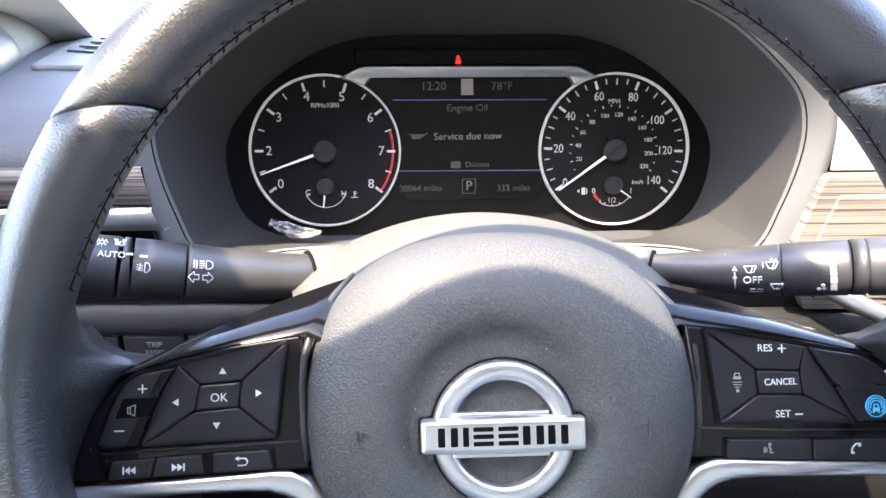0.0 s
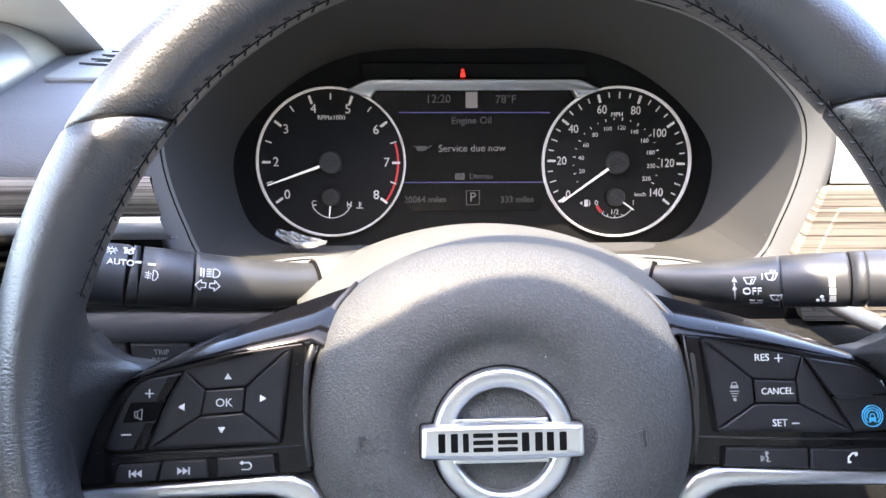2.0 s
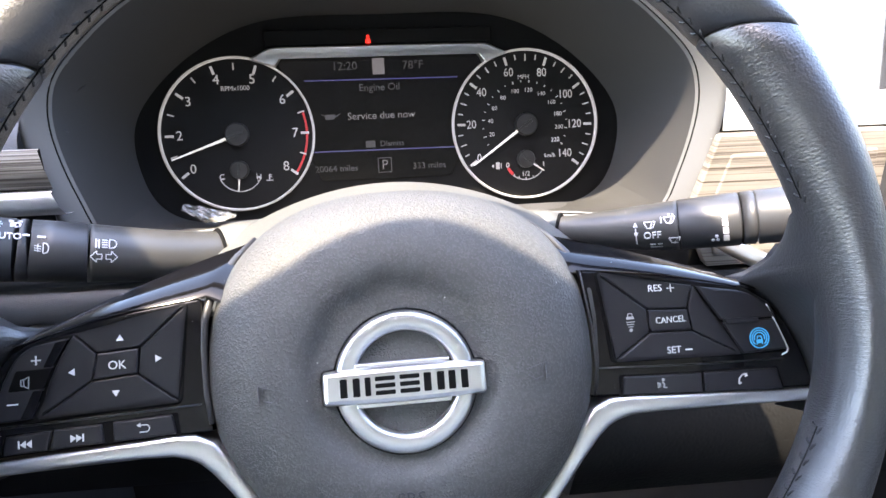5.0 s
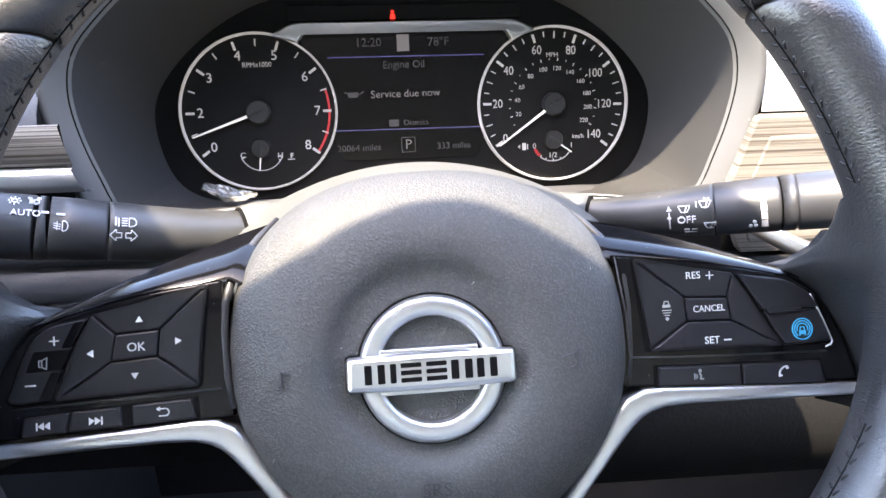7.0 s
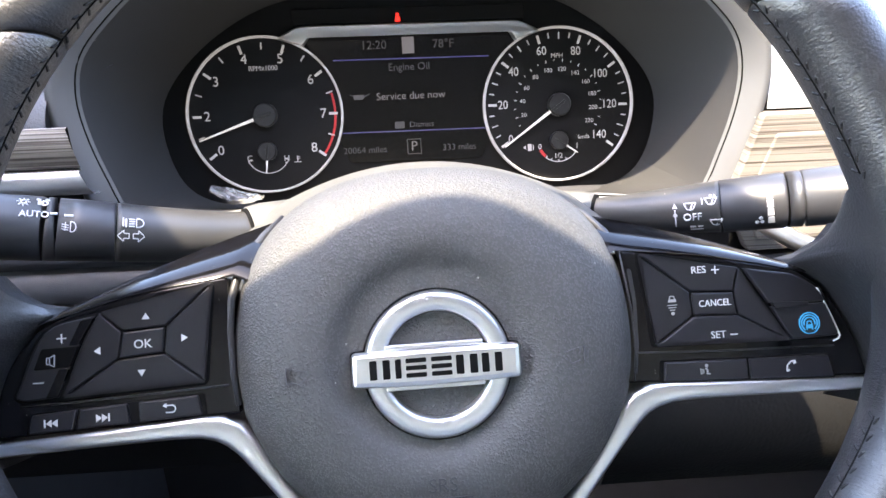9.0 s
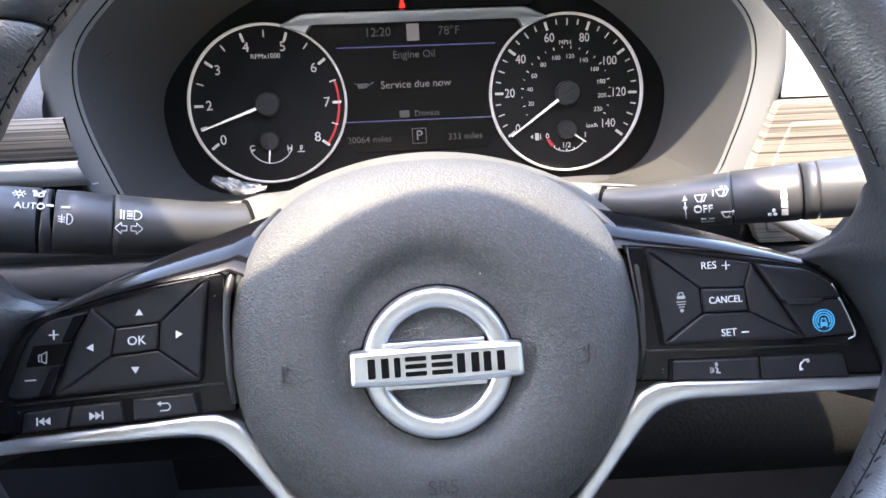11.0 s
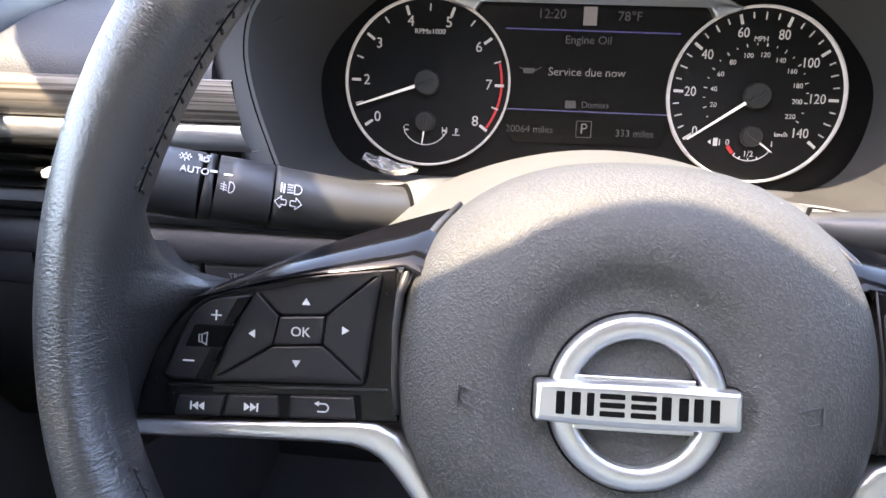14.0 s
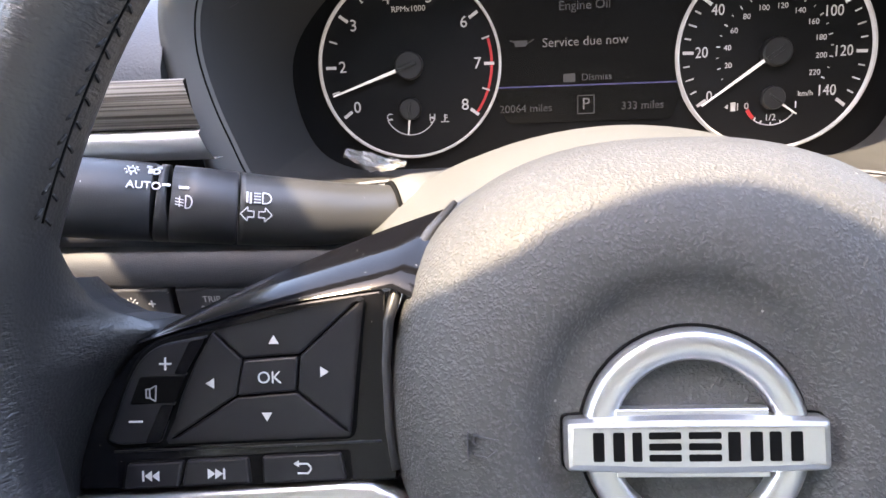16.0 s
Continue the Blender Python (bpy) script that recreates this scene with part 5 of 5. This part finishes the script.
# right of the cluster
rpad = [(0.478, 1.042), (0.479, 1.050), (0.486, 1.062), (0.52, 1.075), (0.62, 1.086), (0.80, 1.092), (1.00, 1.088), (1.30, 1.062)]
# front of the right pad: sunlight is put into its paler colour
band("sunlit_dash_face", rpad[:5], 0.2165, 1.14, LIT_DASH, dash, "satin dashboard face, paler to carry the sunlight on it")
band("dash_pad", rpad[4:], 0.2165, 1.14, SOFT, dash, "grained charcoal upper dashboard")
WALL = Matrix(((1, 0, 0, 0), (0, 0, -1, 0.4800), (0, 1, 0, 0), (0, 0, 0, 1)))
for name, pts, z0, z1, label in (("wood_panel", [(0.2120, 1.0405), (0.330, 1.0405), (0.330, 0.9490), (0.214, 0.9490), (0.1965, 0.985)], 0, 0.0085, "grey-brown wood-look panel"), ("wood_inlay", [(0.2215, 1.0280), (0.322, 1.0280), (0.322, 0.9570), (0.2180, 0.9570), (0.2085, 0.985)], 0.008, 0.0098, "raised wood-look inlay")):
    bm = slab(fillet(pts, 0.002), z0, z1, 0.0012)
    bm.transform(WALL)
    part(name, bm, WOOD, dash, label)
band("dash_front", [(0.4830, 1.0430), (0.4830, 0.9400)], 0.206, 1.14, GAP, dash)
band("lower_panel", [(0.4800, 0.9470), (0.4700, 0.9440), (0.4670, 0.9250), (0.4560, 0.9020), (0.4400, 0.8760), (0.4300, 0.8480), (0.4300, 0.8200), (0.4450, 0.7850), (0.52, 0.73), (0.62, 0.70)], 0.118, 0.50, PAD, dash, "grained knee pad with the footwell shade in its colour")
band("lower_panel", [(0.4600, 0.9100), (0.4620, 0.88), (0.50, 0.78), (0.62, 0.70)], -0.125, 0.115, KNEE, dash, "panel below the column with the footwell shade in its colour")
part("silver_edge", tube([(0.196, 0.462, 0.985), (0.235, 0.458, 0.962), (0.285, 0.455, 0.940), (0.32, 0.455, 0.925)], 0.0062, 10), CHROME, dash, "slanting satin silver edge", True)

display = thing("centre_display", pose(0.440, 0.50, 1.058, 78, 3, 6), "dark upright touch screen in a slim frame on the dashboard", "touch screen")
rim_out = fillet([(-0.117, -0.090), (0.117, -0.090), (0.117, 0.080), (-0.117, 0.080)], 0.010)
part("bezel", slab(rim_out, -0.016, -0.0005, 0.002), CHROME, display, "slim satin silver bezel")
part("housing", slab(shrink(rim_out, 0.0032), -0.010, 0.0, 0.0006), STALK, display, "black screen housing")
part("glass", slab(fillet([(-0.080, -0.078), (0.080, -0.078), (0.080, 0.074), (-0.080, 0.074)], 0.006), 0.0004, 0.0020, 0.0004), SCREEN, display, "dark glossy glass")
knob = part("volume_knob", lathe([(0, 0.020), (0.010, 0.020), (0.0125, 0.0185), (0.013, 0.006), (0.013, 0.0)], 40, -0.096, -0.033), BRIGHT, display, "bright knurled chrome knob", True)
words("print", "PUSH", 0.0055, -0.096, -0.058, 0.0006, WHITE, display)

# crumpled clear film on the rim of the tachometer
bm = bmesh.new()
rnd = random.Random(4)
grid = [[bm.verts.new(CLUSTER @ Vector((-0.152 + 0.0034 * i - 0.0006 * j, -0.0485 - 0.0009 * i - 0.0026 * j * (1 - abs(i - 5) / 9) + rnd.uniform(-0.0008, 0.0008), 0.030 + rnd.uniform(-0.0022, 0.0022) + j * 0.001))) for i in range(12)] for j in range(5)]
for j in range(4):
    for i in range(11):
        bm.faces.new((grid[j][i], grid[j][i + 1], grid[j + 1][i + 1], grid[j + 1][i]))
film = part("plastic_film", bm, FILM, None)
tagged(film, "crumpled clear protective film stuck below the dial", "plastic film")

# ---- cabin ----
def plate(name, pts, thick, mat, label="", kind="structure", category=""):
    """A flat panel through four corners, thickened."""
    p = [Vector(q) for q in pts]
    n = (p[1] - p[0]).cross(p[2] - p[0]).normalized() * thick
    bm = loft([p, [q + n for q in p]], cap_start=True, cap_end=True)
    ob = part(name, bm, mat)
    return tagged(ob, label, category, kind=kind)


plate("floor", [(-0.46, -1.6, 0.32), (1.16, -1.6, 0.32), (1.16, 1.3, 0.32), (-0.46, 1.3, 0.32)], -0.03, CARPET, "black carpeted cabin floor", category="floor")
plate("wall_front", [(-0.46, 1.02, 0.30), (1.16, 1.02, 0.30), (1.16, 1.02, 1.06), (-0.46, 1.02, 1.06)], 0.03, CARPET, "plain dark bulkhead under the dashboard", category="wall")
# Unseen wall, kept pale so that it lights and mirrors in the wheel.
plate("wall_back", [(-0.46, -0.60, 0.30), (1.16, -0.60, 0.30), (1.16, -0.60, 1.46), (-0.46, -0.60, 1.46)], 0.03, BOUNCE_CLOTH, "unseen pale wall behind the driver that bounces light forward", category="wall")
# Added out of view to reflect light up at the wheel's lower left.
plate("bounce_panel", [(-0.415, -0.58, 0.88), (1.15, -0.58, 0.66), (1.15, 0.15, 0.66), (-0.415, 0.15, 0.88)], -0.03, BOUNCE_GREY, "unseen grey cloth panel added to bounce light at the wheel", category="wall")
pane = bpy.data.materials.new("side_glass")
pane.use_nodes = True
pn = pane.node_tree
clear, blend, fres = pn.nodes.new("ShaderNodeBsdfTransparent"), pn.nodes.new("ShaderNodeMixShader"), pn.nodes.new("ShaderNodeFresnel")
clear.inputs["Color"].default_value = (0.93, 0.95, 0.94, 1)
gloss = pn.nodes.new("ShaderNodeBsdfGlossy")
gloss.inputs["Roughness"].default_value = 0.02
for a, b in ((fres.outputs[0], blend.inputs[0]), (clear.outputs[0], blend.inputs[1]), (gloss.outputs[0], blend.inputs[2]), (blend.outputs[0], pn.nodes["Material Output"].inputs[0])):
    pn.links.new(a, b)
plate("window_left", [(-0.475, -0.60, 1.00), (-0.475, 0.70, 1.00), (-0.445, 0.135, 1.445), (-0.445, -0.60, 1.455)], 0.004, pane, "clear driver side window", category="window")
# unseen right pane, darkened to cut the light from that side
dimming_pane = pane.copy()
dimming_pane.name = "light_dimming_glass"
dimming_pane.node_tree.nodes["Transparent BSDF"].inputs["Color"].default_value = (0.38, 0.39, 0.39, 1)
plate("window_right", [(1.165, -0.60, 1.04), (1.165, 0.93, 1.04), (1.135, 0.135, 1.45), (1.135, -0.60, 1.46)], 0.004, dimming_pane, "unseen passenger side window, darkened to dim light from the right", category="window")
plate("wall_right", [(1.16, -1.6, 0.30), (1.16, 1.3, 0.30), (1.16, 1.3, 1.04), (1.16, -1.6, 1.04)], 0.03, PLASTIC, "plain lower side of the cabin", category="wall")
# Unseen roof; its front edge is notched to cast the airbag cover's shadow.
lining = [(-0.44, -1.5), (-0.44, 0.02), (-0.42, 0.139), (-0.29, 0.139), (-0.262, 0.131), (-0.254, 0.1055), (-0.227, 0.1055), (-0.21, 0.1045), (-0.19, 0.1095), (-0.174, 0.1165), (-0.157, 0.1222), (-0.147, 0.125), (-0.137, 0.1265), (-0.127, 0.1268), (-0.117, 0.125), (-0.107, 0.121), (-0.097, 0.1155), (-0.082, 0.108), (1.14, 0.109), (1.14, -1.5)]
roof = part("ceiling", slab(lining, 1.447, 1.450), BEIGE)
tagged(roof, "unseen beige roof, its front edge shaped to cast the hub shadow", "ceiling", kind="structure")
plate("pillar_left", [(-0.262, 0.135, 1.45), (-0.362, 0.135, 1.44), (-0.545, 0.935, 1.07), (-0.408, 0.935, 1.08)], 0.03, BEIGE, "beige windscreen pillar", category="pillar")
plate("pillar_right", [(0.98, 0.135, 1.45), (1.12, 0.135, 1.44), (1.20, 0.945, 1.07), (1.13, 0.945, 1.08)], 0.03, BEIGE, "beige windscreen pillar", category="pillar")
door = thing("car_door", Matrix(), "dark door trim with a pale upper edge beside the dashboard", "car door")
part("panel", box(-0.47, -0.42, 0.30, 1.03, 0.30, 1.00, 0.012), STALK, door, "charcoal door panel")
# unseen rear half of the door, pale to reflect light onto the rim
part("panel", box(-0.47, -0.42, -0.6, 0.297, 0.30, 1.00, 0.012), BOUNCE_CLOTH, door, "unseen pale part of the door added to bounce light")
part("upper_trim", tube(curve([(-0.402, 0.10, 1.040), (-0.398, 0.30, 1.052), (-0.392, 0.45, 1.064), (-0.390, 0.54, 1.076), (-0.404, 0.62, 1.084), (-0.424, 0.69, 1.088), (-0.427, 0.70, 1.0885)], 4), ramp([0.036, 0.038, 0.038, 0.038, 0.037, 0.035, 0.026], 4), 24), STALK, door, "black soft upper edge of the door", True)
post = part("trim", tube(curve([(-0.452, 0.705, 1.075), (-0.470, 0.78, 1.084), (-0.520, 0.95, 1.092), (-0.60, 1.22, 1.095)], 4), ramp([0.044, 0.050, 0.052, 0.052], 4), 24), TRIM, None, "", True)
tagged(post, "grained olive-grey trim at the foot of the windscreen pillar", "trim", kind="structure")
# Slab added out of view to shade the right rim and wiper stalk.
blocker = thing("shade_blocker", pose(-0.021, 0.003, 1.400), "unseen beige slab added under the roof to block the sun", "sun visor")
part("pad", slab(fillet([(-0.035, 0.110), (0.078, 0.110), (0.072, 0.200), (0.056, 0.236), (-0.035, 0.242)], 0.012), -0.006, 0.006, 0.004), BEIGE, blocker, "", True)
part("blocker_arm", tube([(0.070, 0.118, 0.0), (0.074, 0.10, 0.03), (0.074, 0.09, 0.052)], 0.004, 8), BEIGE, blocker, "", True)
plate("ground", [(-400, -400, -0.01), (400, -400, -0.01), (400, 400, -0.01), (-400, 400, -0.01)], -0.05, ASPHALT, "grey asphalt ground", category="ground")
